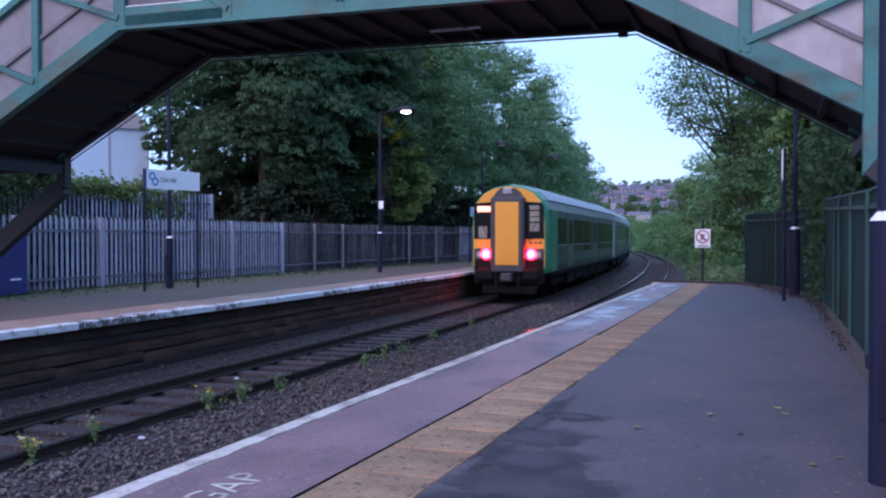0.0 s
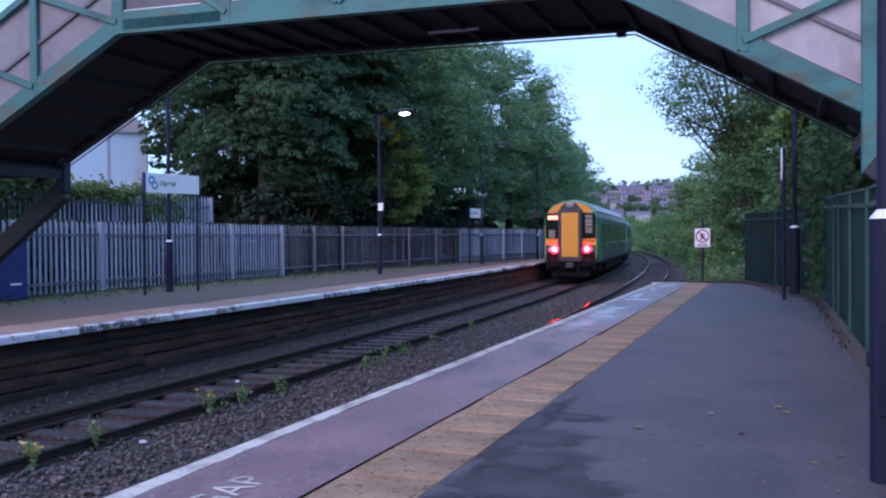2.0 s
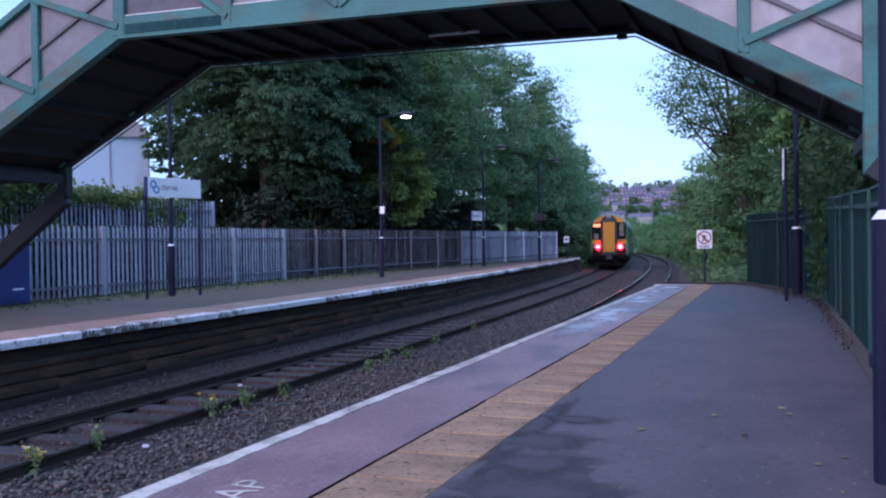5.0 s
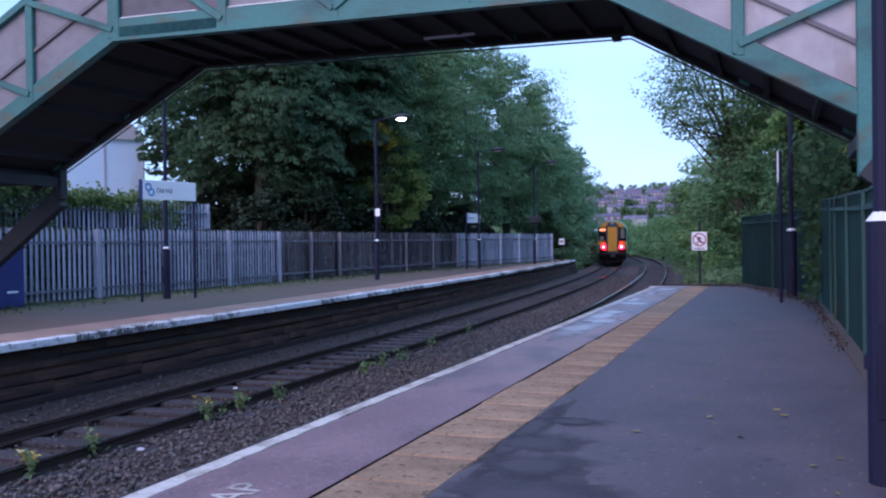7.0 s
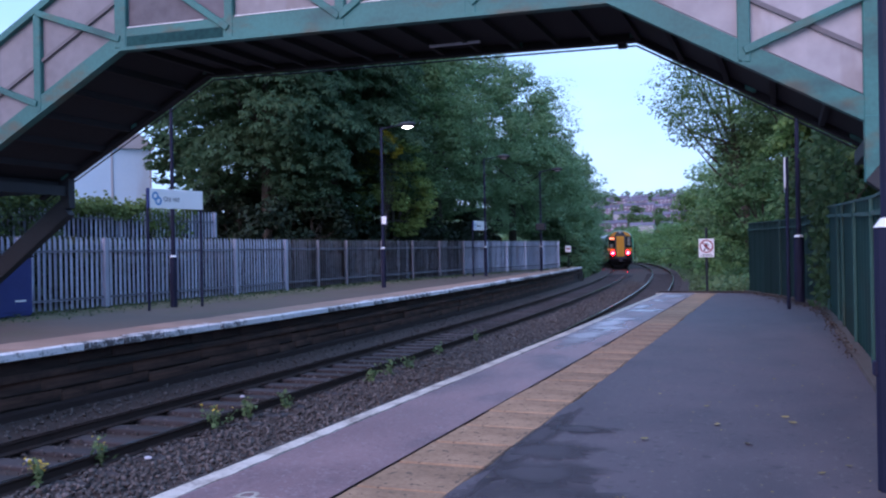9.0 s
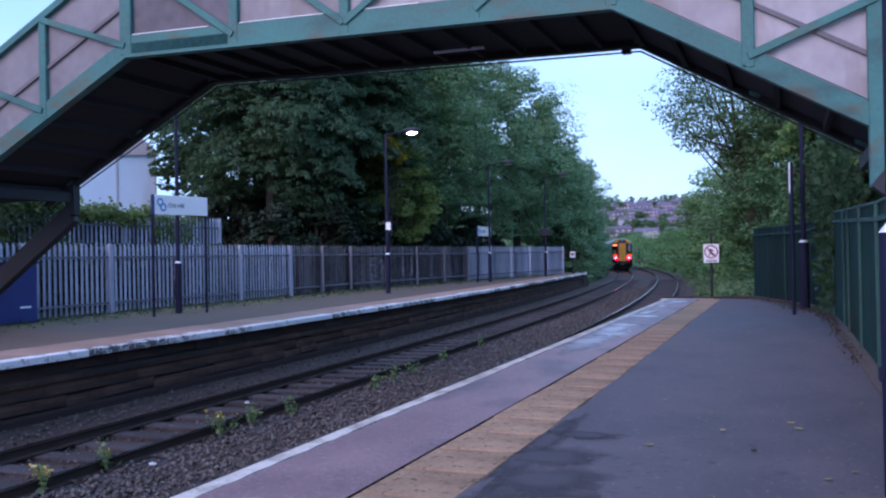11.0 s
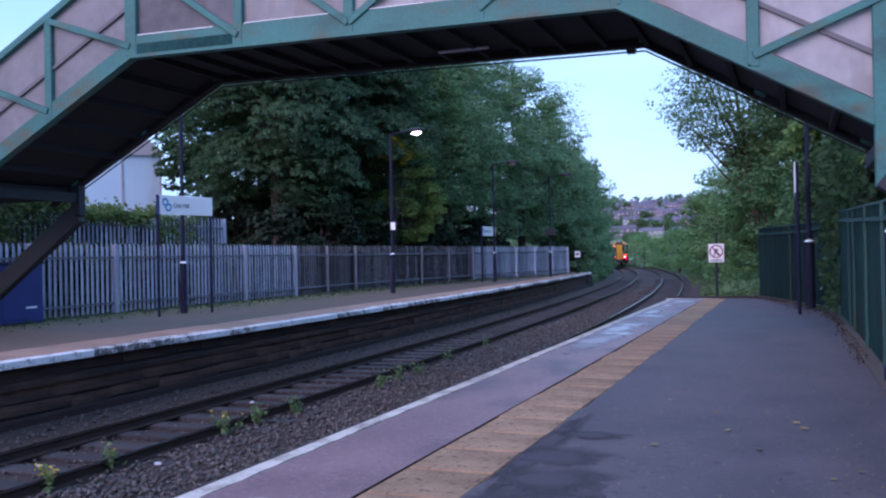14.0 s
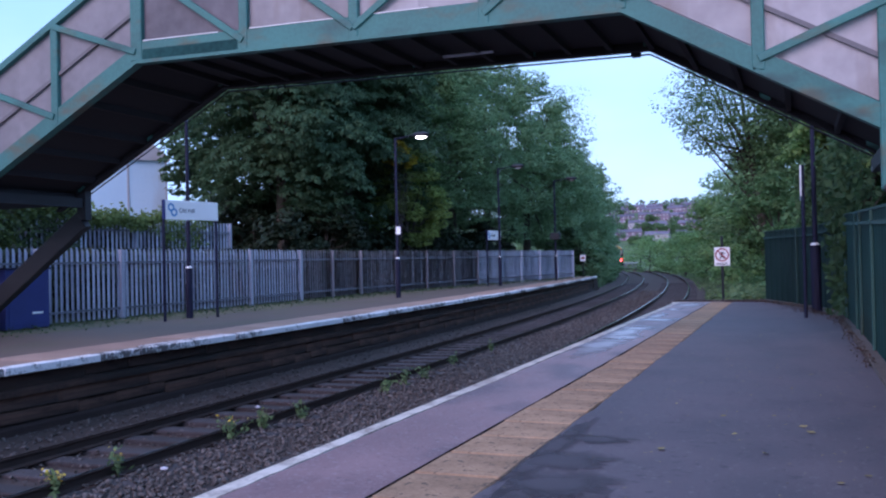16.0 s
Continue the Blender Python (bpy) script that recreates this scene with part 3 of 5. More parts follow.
def far_platform():
    p = thing("far_platform", "far platform with worn white coping, buff strip, asphalt and sooty stone wall", "platform", kind="structure")
    end = 58.2
    part("platform_core", S([(-3.42, -1.45), (-9.4, -1.45), (-9.4, -0.06), (-3.42, -0.06)], -30, end, 2), "soot", p, "sooty wall core")
    part("asphalt", S(rect(-9.4, -4.50, -0.07, 0.0), -30, end, 2), "asphalt_left", p, "dark grey asphalt")
    bm = bmesh.new()
    rows = []
    for s in steps(-10, end - 0.5, 0.5):
        w = -8.3 + 1.1 * min(max((s - 6) / 14, 0), 1) + 0.14 * math.sin(s * 1.7) + random.uniform(-0.16, 0.16)
        rows.append([bm.verts.new((*on_line(s, l), 0.004)) for l in (-9.38, w)])
    for p0, p1 in zip(rows, rows[1:]):
        bm.faces.new((p0[0], p0[1], p1[1], p1[0]))
    part("moss_edge", bm, "moss", p, "ragged mossy margin along the fence")
    part("ledge", S([(-3.42, -0.40), (-3.31, -0.40), (-3.31, -0.33), (-3.42, -0.29)], -30, end, 2), "block", p, "projecting sooty string course")
    part("plinth", S([(-3.42, -1.3), (-3.36, -1.3), (-3.36, -0.84), (-3.38, -0.80), (-3.42, -0.80)], -30, end, 2), "soot", p, "sooty plinth")
    coping = part("coping_stone", B(-0.11, 0.11, -0.447, 0.447, -0.098, 0.012, bevel=0.012), "white_edge", p, "coping stone in worn white paint")
    buff = part("paving_slab", B(-0.525, 0.525, -0.447, 0.447, -0.05, 0.006, bevel=0.008), "slab_far", p)
    for a, c in ((9.0, 11.4), (18.4, 20.6), (26.5, 28.0), (33.0, 36.0)):
        part("worn_line", S(rect(-3.60, -3.53, 0.0, 0.0105), a, c, 0.5), "white_edge", p, "remains of a white painted line")
    block = part("wall_block", B(-0.06, 0.06, -0.29, 0.29, -0.15, 0.15, bevel=0.02), "block", p)
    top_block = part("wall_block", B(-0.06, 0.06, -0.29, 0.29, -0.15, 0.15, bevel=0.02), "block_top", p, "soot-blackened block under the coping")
    for i in range(84):
        s = -17 + 0.9 * i
        if s > end - 0.4:
            break
        for src, lat, z in ((coping, -3.33, 0.0), (buff, -3.97, 0.0)):
            x, y = on_line(s, lat)
            m = pose(x + random.uniform(-0.012, 0.012), y, z + random.uniform(-0.004, 0.004), 0, 0, heading(s) + random.uniform(-0.3, 0.3))
            if i:
                again(src, p, m)
            else:
                src.matrix_basis = m
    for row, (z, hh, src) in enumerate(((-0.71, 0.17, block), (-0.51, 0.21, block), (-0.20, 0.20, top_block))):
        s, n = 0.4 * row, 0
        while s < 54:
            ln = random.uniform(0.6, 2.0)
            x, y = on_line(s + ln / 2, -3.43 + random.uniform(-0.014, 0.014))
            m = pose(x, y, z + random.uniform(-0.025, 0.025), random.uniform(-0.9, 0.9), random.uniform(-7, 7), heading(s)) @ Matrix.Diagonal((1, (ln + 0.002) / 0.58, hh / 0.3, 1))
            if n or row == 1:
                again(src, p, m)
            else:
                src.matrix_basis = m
            n += 1
            s += ln
    x, y = on_line(end, -3.4)
    bm = bmesh.new()
    extrude(bm, [(y - 1.0, -0.07), (y + 0.25, -0.05), (y + 0.75, -1.3), (y - 1.0, -1.3)], "x", x - 4, x + 0.12)
    part("end_ramp", bm, "soot", p, "dark sloping end of the platform")


far_platform()


def rear_bank():
    """Rising rough ground behind the far fence."""
    bm = bmesh.new()
    rows = [[bm.verts.new((*on_line(s, l), z + 0.06 * math.sin(s * 1.7 + l))) for l, z in ((-9.4, -0.08), (-10.6, 0.12), (-12.0, 0.35), (-16, 0.45), (-24, 0.2), (-40, -1.5))] for s in steps(-30, 130, 2.0)]
    for p0, p1 in zip(rows, rows[1:]):
        for k in range(5):
            bm.faces.new((p0[k], p0[k + 1], p1[k + 1], p1[k]))
    bmesh.ops.recalc_face_normals(bm, faces=bm.faces[:])
    tagged(part("bank", bm, "soil", None, "shady earth bank behind the far fence"), category="bank", kind="structure")


rear_bank()


# ---- footbridge ----
KL, KR, NEAR, FAR, SOF = -9.52, -2.0, 11.4, 13.7, 4.44
SL, SR, PARA = 0.532, 0.575, 1.50


def soffit(x):
    if x < KL:
        return SOF + 0.05 - (KL - x) * SL
    if x > KR:
        return SOF - 0.06 - (x - KR) * SR
    return SOF + 0.05 - 0.11 * (x - KL) / (KR - KL)


def para(x):
    """Height of the parapet: a little more over the far steps."""
    return PARA + (0.13 if x <= KL + 0.01 else 0.0)


def bridge():
    b = thing("footbridge", "green steel station footbridge with weathered pale panels and dark underside", "footbridge")
    xl, xr = -13.4, 2.6
    knots = [xl, KL, KR, xr]
    posts = [-12.8, -11.18, KL, -7.56, -5.74, -3.81, KR, -0.385, 1.01]
    for y, tag in ((NEAR, -1), (FAR, 1)):
        out = y + tag * 0.06
        for a, c in zip(knots, knots[1:]):
            pa, pc = soffit(a), soffit(c)
            dep = 0.32 if a == KL else 0.27
            bm = bmesh.new()
            extrude(bm, [(a, pa), (c, pc), (c, pc + dep), (a, pa + dep)], "y", y - 0.05, y + 0.05)
            # Far girder takes the soffit colour, so its shade is painted in.
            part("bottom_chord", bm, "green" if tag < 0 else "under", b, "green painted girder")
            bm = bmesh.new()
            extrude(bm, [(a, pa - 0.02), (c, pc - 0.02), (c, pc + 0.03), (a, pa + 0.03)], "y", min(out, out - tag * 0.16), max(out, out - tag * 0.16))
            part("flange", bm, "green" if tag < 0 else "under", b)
            bm = bmesh.new()
            h = para(a) if a != KL else PARA
            extrude(bm, [(a, pa + h), (c, pc + h), (c, pc + h + 0.12), (a, pa + h + 0.12)], "y", y - 0.07, y + 0.07)
            part("top_chord", bm, "green", b)
        for i, x in enumerate(posts):
            z = soffit(x)
            low = z + 0.02
            w = 0.075 if i not in (2, 8) else 0.11
            part("post", B(x - w, x + w, min(out, out - tag * 0.15), max(out, out - tag * 0.15), low, z + para(x) + 0.1, bevel=0.012), "green", b)
        down = [1, 1, 1, 1, -1, -1, -1, -1]
        for (a, c), k in zip(zip(posts, posts[1:]), down):
            za, zc = soffit(a), soffit(c)
            if k > 0:
                p, q = (a, out, za + (para(a) if a < KL else PARA)), (c, out, zc + 0.16)
            else:
                p, q = (a, out, za + 0.16), (c, out, zc + PARA)
            part("brace", beam(bmesh.new(), p, q, 0.05, 0.1, bevel=0.008), "green", b, "diagonal brace")
            # two sheets a bay, with a seam
            h = para(a) if a < KL else PARA
            for u, v in ((0.0, 0.5), (0.5, 1.0)):
                xa, xc = a + (c - a) * u, a + (c - a) * v
                bm = bmesh.new()
                extrude(bm, [(xa, soffit(xa) + 0.30), (xc, soffit(xc) + 0.30), (xc, soffit(xc) + h + 0.02), (xa, soffit(xa) + h + 0.02)], "y", y - 0.012 - tag * 0.03, y + 0.012 - tag * 0.03)
                grimy = KL - 0.1 < a < KL + 0.5
                dull = a < KL - 0.1
                part("panel", bm, "panel_grimy" if grimy else "panel_dull" if dull else "panel", b, "grimy purplish sheet panel" if grimy else "dull lilac sheet panel" if dull else "weathered greyish white sheet panel")
        for a, c in ((xl, KL), (KR, xr)):
            part("handrail", beam(bmesh.new(), (a, y, soffit(a) + 0.82), (c, y, soffit(c) + 0.82), 0.05, 0.055), "galv_dull", b)
    for a, c in zip(knots, knots[1:]):
        bm = bmesh.new()
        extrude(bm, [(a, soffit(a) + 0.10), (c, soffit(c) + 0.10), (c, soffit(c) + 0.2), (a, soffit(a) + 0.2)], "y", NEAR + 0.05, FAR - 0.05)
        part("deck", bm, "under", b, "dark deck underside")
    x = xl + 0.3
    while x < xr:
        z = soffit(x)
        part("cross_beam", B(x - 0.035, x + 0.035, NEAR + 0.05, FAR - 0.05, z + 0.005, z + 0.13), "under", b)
        x += 0.62
    z0, z1 = soffit(KL + 0.12), soffit(-7.66)
    bm = bmesh.new()
    extrude(bm, [(KL + 0.12, z0 + 0.035), (-7.66, z1 + 0.035), (-7.66, z1 + 0.19), (KL + 0.12, z0 + 0.19)], "y", NEAR - 0.055, NEAR - 0.049)
    part("stained_plate", bm, "green_grimy", b, "soot-stained part of the girder")
    # Light catching the girder's top edge, added as thin white strips.
    for a, c in ((KL + 0.14, -8.0), (-7.45, -5.9), (-5.6, -4.6)):
        part("drip_strip", beam(bmesh.new(), (a, NEAR - 0.053, soffit(a) + 0.325), (c, NEAR - 0.053, soffit(c) + 0.325), 0.012, 0.012), "sign_white", b, "thin pale strip along the girder")
    # landings, stub columns and raking struts
    for x0, side in ((-12.8, -1), (1.01, 1)):
        z = soffit(x0)
        reach = 2.6 if side > 0 else 2.9
        for y in (NEAR, FAR):
            x = x0 + (0.45 if side > 0 and y == FAR else 0.0)
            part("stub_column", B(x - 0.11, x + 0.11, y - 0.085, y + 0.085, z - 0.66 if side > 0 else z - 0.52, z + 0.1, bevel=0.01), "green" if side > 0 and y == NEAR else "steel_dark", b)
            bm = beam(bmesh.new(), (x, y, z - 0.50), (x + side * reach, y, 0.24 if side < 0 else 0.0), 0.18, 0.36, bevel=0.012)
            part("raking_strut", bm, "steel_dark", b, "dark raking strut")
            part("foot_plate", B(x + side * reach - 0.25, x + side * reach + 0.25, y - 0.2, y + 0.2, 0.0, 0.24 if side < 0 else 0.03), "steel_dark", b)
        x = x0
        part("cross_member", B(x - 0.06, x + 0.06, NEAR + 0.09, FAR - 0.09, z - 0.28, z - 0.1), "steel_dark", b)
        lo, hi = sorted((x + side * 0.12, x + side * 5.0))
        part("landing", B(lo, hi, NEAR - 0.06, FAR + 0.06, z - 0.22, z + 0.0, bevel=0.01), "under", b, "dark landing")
        lo2, hi2 = sorted((x + side * 0.62, x + side * 5.0))
        part("landing_panel", B(lo2, hi2, NEAR - 0.02, NEAR + 0.02, z + 0.0, z + 1.5), "panel", b)
    # conduit with a junction box under the far edge
    for a, c in zip(knots, knots[1:]):
        part("conduit", rod(bmesh.new(), (a, FAR + 0.1, soffit(a) - 0.05), (c, FAR + 0.1, soffit(c) - 0.05), 0.014, seg=6), "steel_dark", b)
    part("junction_box", B(-2.28, -2.14, FAR + 0.03, FAR + 0.16, SOF - 0.13, SOF - 0.03, bevel=0.01), "steel_dark", b, "small dark junction box")
    part("strip_lamp", B(-5.0, -4.2, 12.9, 12.96, SOF - 0.03, SOF + 0.0), "galv", b, "thin pale strip")


bridge()


# ---- fences ----
def pale_mesh(h, w):
    """A palisade pale: a ribbed strip with a split pointed head."""
    bm = bmesh.new()
    prof = [(-w / 2, 0.012), (-w / 4, -0.012), (w / 4, -0.012), (w / 2, 0.012)]
    lo = [bm.verts.new((x, y, 0)) for x, y in prof]
    hi = [bm.verts.new((x, y, h - (0.09 if i in (0, 3) else 0.0))) for i, (x, y) in enumerate(prof)]
    for i in range(3):
        bm.faces.new((lo[i], lo[i + 1], hi[i + 1], hi[i]))
    r = bmesh.ops.solidify(bm, geom=bm.faces[:], thickness=0.004)
    return bm


def palisade(name, label, line, h, z0, gap, w, mat_p, mat_r, bay=2.75, post_w=0.045, mat_post=None):
    """A palisade fence along a line of plan points."""
    f = thing(name, label, "fence", kind="structure")
    src = part("pale", pale_mesh(h - 0.05, w), mat_p, f)
    used = False
    post_src = part("post", B(-post_w, post_w, -0.02, 0.08, 0, h - 0.02, bevel=0.008), mat_post or mat_p, f)
    pused = False
    for (xa, ya), (xb, yb) in zip(line, line[1:]):
        d = math.hypot(xb - xa, yb - ya)
        rz = math.degrees(math.atan2(yb - ya, xb - xa))
        n = max(1, round(d / gap))
        for z in (0.28, h - 0.35):
            part("rail", beam(bmesh.new(), (xa, ya, z0 + z), (xb, yb, z0 + z), 0.045, 0.055), mat_r, f)
        for i in range(n):
            t = (i + 0.5) / n
            m = pose(xa + (xb - xa) * t, ya + (yb - ya) * t, z0 + 0.05 + random.uniform(-0.012, 0.012), random.uniform(-0.4, 0.4), 0, rz) @ Matrix.Translation((0, -0.035, 0))
            if used:
                again(src, f, m)
            else:
                src.matrix_basis, used = m, True
        k = max(1, round(d / bay))
        for i in range(k):
            t = i / k
            m = pose(xa + (xb - xa) * t, ya + (yb - ya) * t, z0, 0, 0, rz)
            if pused:
                again(post_src, f, m)
            else:
                post_src.matrix_basis, pused = m, True
    return f


palisade("palisade_fence", "bright galvanised steel palisade fence along the far platform", [(-16.12, 27.4), (-16.0, 21.1), (-15.9, 7.3)], 1.78, 0.0, 0.172, 0.088, "galv", "galv_rail", post_w=0.07, mat_post="galv_post")
palisade("palisade_fence", "older dull grey palisade fence under the trees", [(-15.4, 44.0), (-16.2, 32.2), (-16.12, 27.4)], 1.78, 0.0, 0.172, 0.095, "galv_old", "galv_rail", post_w=0.03)
palisade("palisade_fence", "pale grey palisade fence at the far platform end", [(-13.55, 57.3), (-15.4, 44.0)], 1.78, 0.0, 0.172, 0.12, "galv", "galv_rail", post_w=0.03)
palisade("palisade_fence", "taller grey palisade fence on the bank overhung by ivy", [(-18.3, 26.4), (-18.6, 22.0), (-18.8, 12.0)], 2.3, 0.45, 0.172, 0.08, "galv", "galv_rail", mat_post="galv_post")



def sheet_fence():
    f = thing("sheet_fence", "dark green steel sheet fence along the near platform", "fence", kind="structure")
    line = [(0.92, -4.0), (0.90, 8.0), (0.88, 16.0), (0.80, 21.2), (-0.85, 26.3)]

    def top(y):
        return 1.76 + 0.24 * min(max((y - 10) / 9, 0), 1) - 0.12 * min(max((y - 21.2) / 1, 0), 1)
    for (xa, ya), (xb, yb) in zip(line, line[1:]):
        d = math.hypot(xb - xa, yb - ya)
        k = max(1, round(d / 1.22))
        dx, dy = (xb - xa) / d, (yb - ya) / d
        nx, ny = -dy, dx
        paint = "green_old" if yb > 22 else "green_dark"
        for i in range(k):
            a, c = d * i / k, d * (i + 1) / k
            za, zc = top(ya + dy * a), top(ya + dy * c)
            bm = bmesh.new()
            n = 3
            pts = []
            for j in range(n * 4 + 1):
                u = a + (c - a) * (j / (n * 4))
                off = 0.012 if (j % 4) == 0 else -0.004
                pts.append((xa + dx * u + nx * off, ya + dy * u + ny * off, za + (zc - za) * j / (n * 4)))
            lo, hi = [bm.verts.new((x, y, 0.04)) for x, y, z in pts], [bm.verts.new(p) for p in pts]
            for j in range(len(pts) - 1):
                bm.faces.new((lo[j], lo[j + 1], hi[j + 1], hi[j]))
            bmesh.ops.solidify(bm, geom=bm.faces[:], thickness=0.003)
            part("panel", bm, paint, f)
            ax, ay = xa + dx * a, ya + dy * a
            cx, cy = xa + dx * c, ya + dy * c
            if i % 2 == 0:
                part("post", beam(bmesh.new(), (ax + nx * 0.03, ay + ny * 0.03, 0.0), (ax + nx * 0.03, ay + ny * 0.03, za - 0.01), 0.05, 0.04, up=(nx, ny, 0), bevel=0.006), paint, f, "green fence post")
            part("face_rail", beam(bmesh.new(), (ax + nx * 0.026, ay + ny * 0.026, za - 0.17), (cx + nx * 0.026, cy + ny * 0.026, zc - 0.17), 0.03, 0.05), paint, f)
            part("cap_rail", beam(bmesh.new(), (ax, ay, za + 0.005), (cx, cy, zc + 0.005), 0.05, 0.03), paint, f)
        part("rail", beam(bmesh.new(), (xa - nx * 0.035, ya - ny * 0.035, 0.3), (xb - nx * 0.035, yb - ny * 0.035, 0.3), 0.04, 0.06), paint, f)
        part("kerb", beam(bmesh.new(), (xa + nx * 0.09, ya + ny * 0.09, 0.02), (xb + nx * 0.09, yb + ny * 0.09, 0.02), 0.15, 0.06), "coping", f, "dirty stone edging")


sheet_fence()


# ---- lamp posts and signs ----
def lamp_post(x, y, base_h=1.4, reach=-0.8, r=0.085, face=0.0, lit=False):
    t = thing("lamp_post", "navy platform lamp post with " + ("lit" if lit else "unlit") + " lamp on a bracket", "lamp post", pose(x, y, 0, 0, 0, face), "platform lamp posts")
    bm = rod(bmesh.new(), (0, 0, 0), (0, 0, base_h), r, r, 14)
    part("base_column", bm, "navy", t)
    bm = rod(bmesh.new(), (0, 0, base_h), (0, 0, base_h + 0.05), r * 1.02, r * 0.6, 14)
    part("collar", bm, "sign_white", t, "white collar")
    part("door_plate", B(-0.05, 0.05, -r - 0.008, -r + 0.02, 0.35, 0.85, bevel=0.005), "navy", t)
    part("pole", rod(bmesh.new(), (0, 0, base_h + 0.04), (0, 0, 5.75), 0.056, 0.038, 10), "navy", t)
    part("bracket", rod(bmesh.new(), (0, 0, 5.7), (-reach, 0, 5.82), 0.022, 0.022, 8), "navy", t)
    ex = -reach
    bm = bmesh.new()
    bmesh.ops.create_uvsphere(bm, u_segments=14, v_segments=8, radius=1.0, matrix=Matrix.Translation((ex + 0.2, 0, 5.80)) @ Matrix.Diagonal((0.34, 0.15, 0.11, 1)))
    part("lamp_hood", bm, "steel_dark", t, "grey lantern hood", True)
    bm = bmesh.new()
    bmesh.ops.create_uvsphere(bm, u_segments=14, v_segments=8, radius=1.0, matrix=Matrix.Translation((ex + 0.22, 0, 5.735)) @ Matrix.Diagonal((0.20, 0.11, 0.085, 1)))
    part("lens", bm, "lamp_white" if lit else "clear", t, "glowing white lens" if lit else "clear lens", True)
    return t


lamp_post(-14.16, 18.68, 1.25)
lp2 = lamp_post(-13.43, 29.7, lit=True)
lamp_post(-13.6, 42.2)
lp4 = lamp_post(-12.95, 50.6)
lamp_post(0.34, 21.2, 1.45, reach=0.8, r=0.11)
near_lamp = lamp_post(0.54, 5.25, 1.38, reach=0.8, r=0.09)
part("handle", B(-0.105, -0.07, -0.03, 0.03, 0.60, 0.68, bevel=0.008), "navy", near_lamp)
part("notice", B(-0.02, 0.16, -0.06, -0.045, 2.28, 2.55), "sign_white", lp2, "small white notice")
part("notice_back", B(-0.06, 0.2, -0.045, -0.03, 2.22, 2.62), "navy", lp2)
part("camera_box", B(-0.28, 0.28, -0.15, 0.15, 2.35, 2.75, bevel=0.03), "steel_dark", lp4, "black equipment box")


def words(text, size, material, parent, m, name="lettering", label=""):
    cu = bpy.data.curves.new(name, "FONT")
    cu.body, cu.size, cu.extrude = text, size, 0.002
    tmp = new("tmp", cu)
    dg = bpy.context.evaluated_depsgraph_get()
    me = bpy.data.meshes.new_from_object(tmp.evaluated_get(dg))
    bpy.data.objects.remove(tmp)
    me.materials.clear()
    me.materials.append(M[material])
    ob = new(name, me)
    ob.parent, ob.matrix_basis = parent, m
    return tagged(ob, label)


def ring(bm, cx, cz, y, r0, r1, seg=28):
    a = [bm.verts.new((cx + r0 * math.cos(i / seg * 6.2832), y, cz + r0 * math.sin(i / seg * 6.2832))) for i in range(seg)]
    b = [bm.verts.new((cx + r1 * math.cos(i / seg * 6.2832), y, cz + r1 * math.sin(i / seg * 6.2832))) for i in range(seg)]
    for i in range(seg):
        j = (i + 1) % seg
        bm.faces.new((a[i], b[i], b[j], a[j]))
    return bm


def name_board(x, y, rz, w=1.72, z=2.42, h=0.46, lettered=True):
    """Board in its own x-z plane, facing -y."""
    t = thing("station_sign", "white station name board on two dark posts", "sign", pose(x, y, 0, 0, 0, rz), "station name boards")
    for sx in (-w / 2 + 0.03, w / 2 - 0.03):
        part("post", rod(bmesh.new(), (sx, 0.03, 0), (sx, 0.03, z + h), 0.035, seg=10), "navy", t, "dark navy post")
    part("board", B(-w / 2, w / 2, -0.02, 0.01, z, z + h, bevel=0.006), "sign_white", t, "white name board")
    part("end_strip", B(-w / 2 - 0.012, -w / 2 + 0.05, -0.023, 0.015, z - 0.003, z + h + 0.003), "blue", t, "blue end strip")
    if lettered:
        words("Old Hill", 0.155, "ink", t, pose(-0.40, -0.0225, z + 0.17, 90), label="dark station name")
        bm = ring(bmesh.new(), -0.64, z + 0.29, -0.0235, 0.055, 0.10)
        part("emblem", bm, "sign_blue", t, "blue ring emblem")
        part("emblem", ring(bmesh.new(), -0.55, z + 0.17, -0.024, 0.055, 0.10), "sign_blue", t, "blue ring emblem")
    return t


name_board(-13.76, 18.28, 79)
name_board(-13.95, 42.4, 84, w=1.6, z=2.25)
name_board(0.08, 20.2, -90, z=2.42, h=0.62, lettered=False)


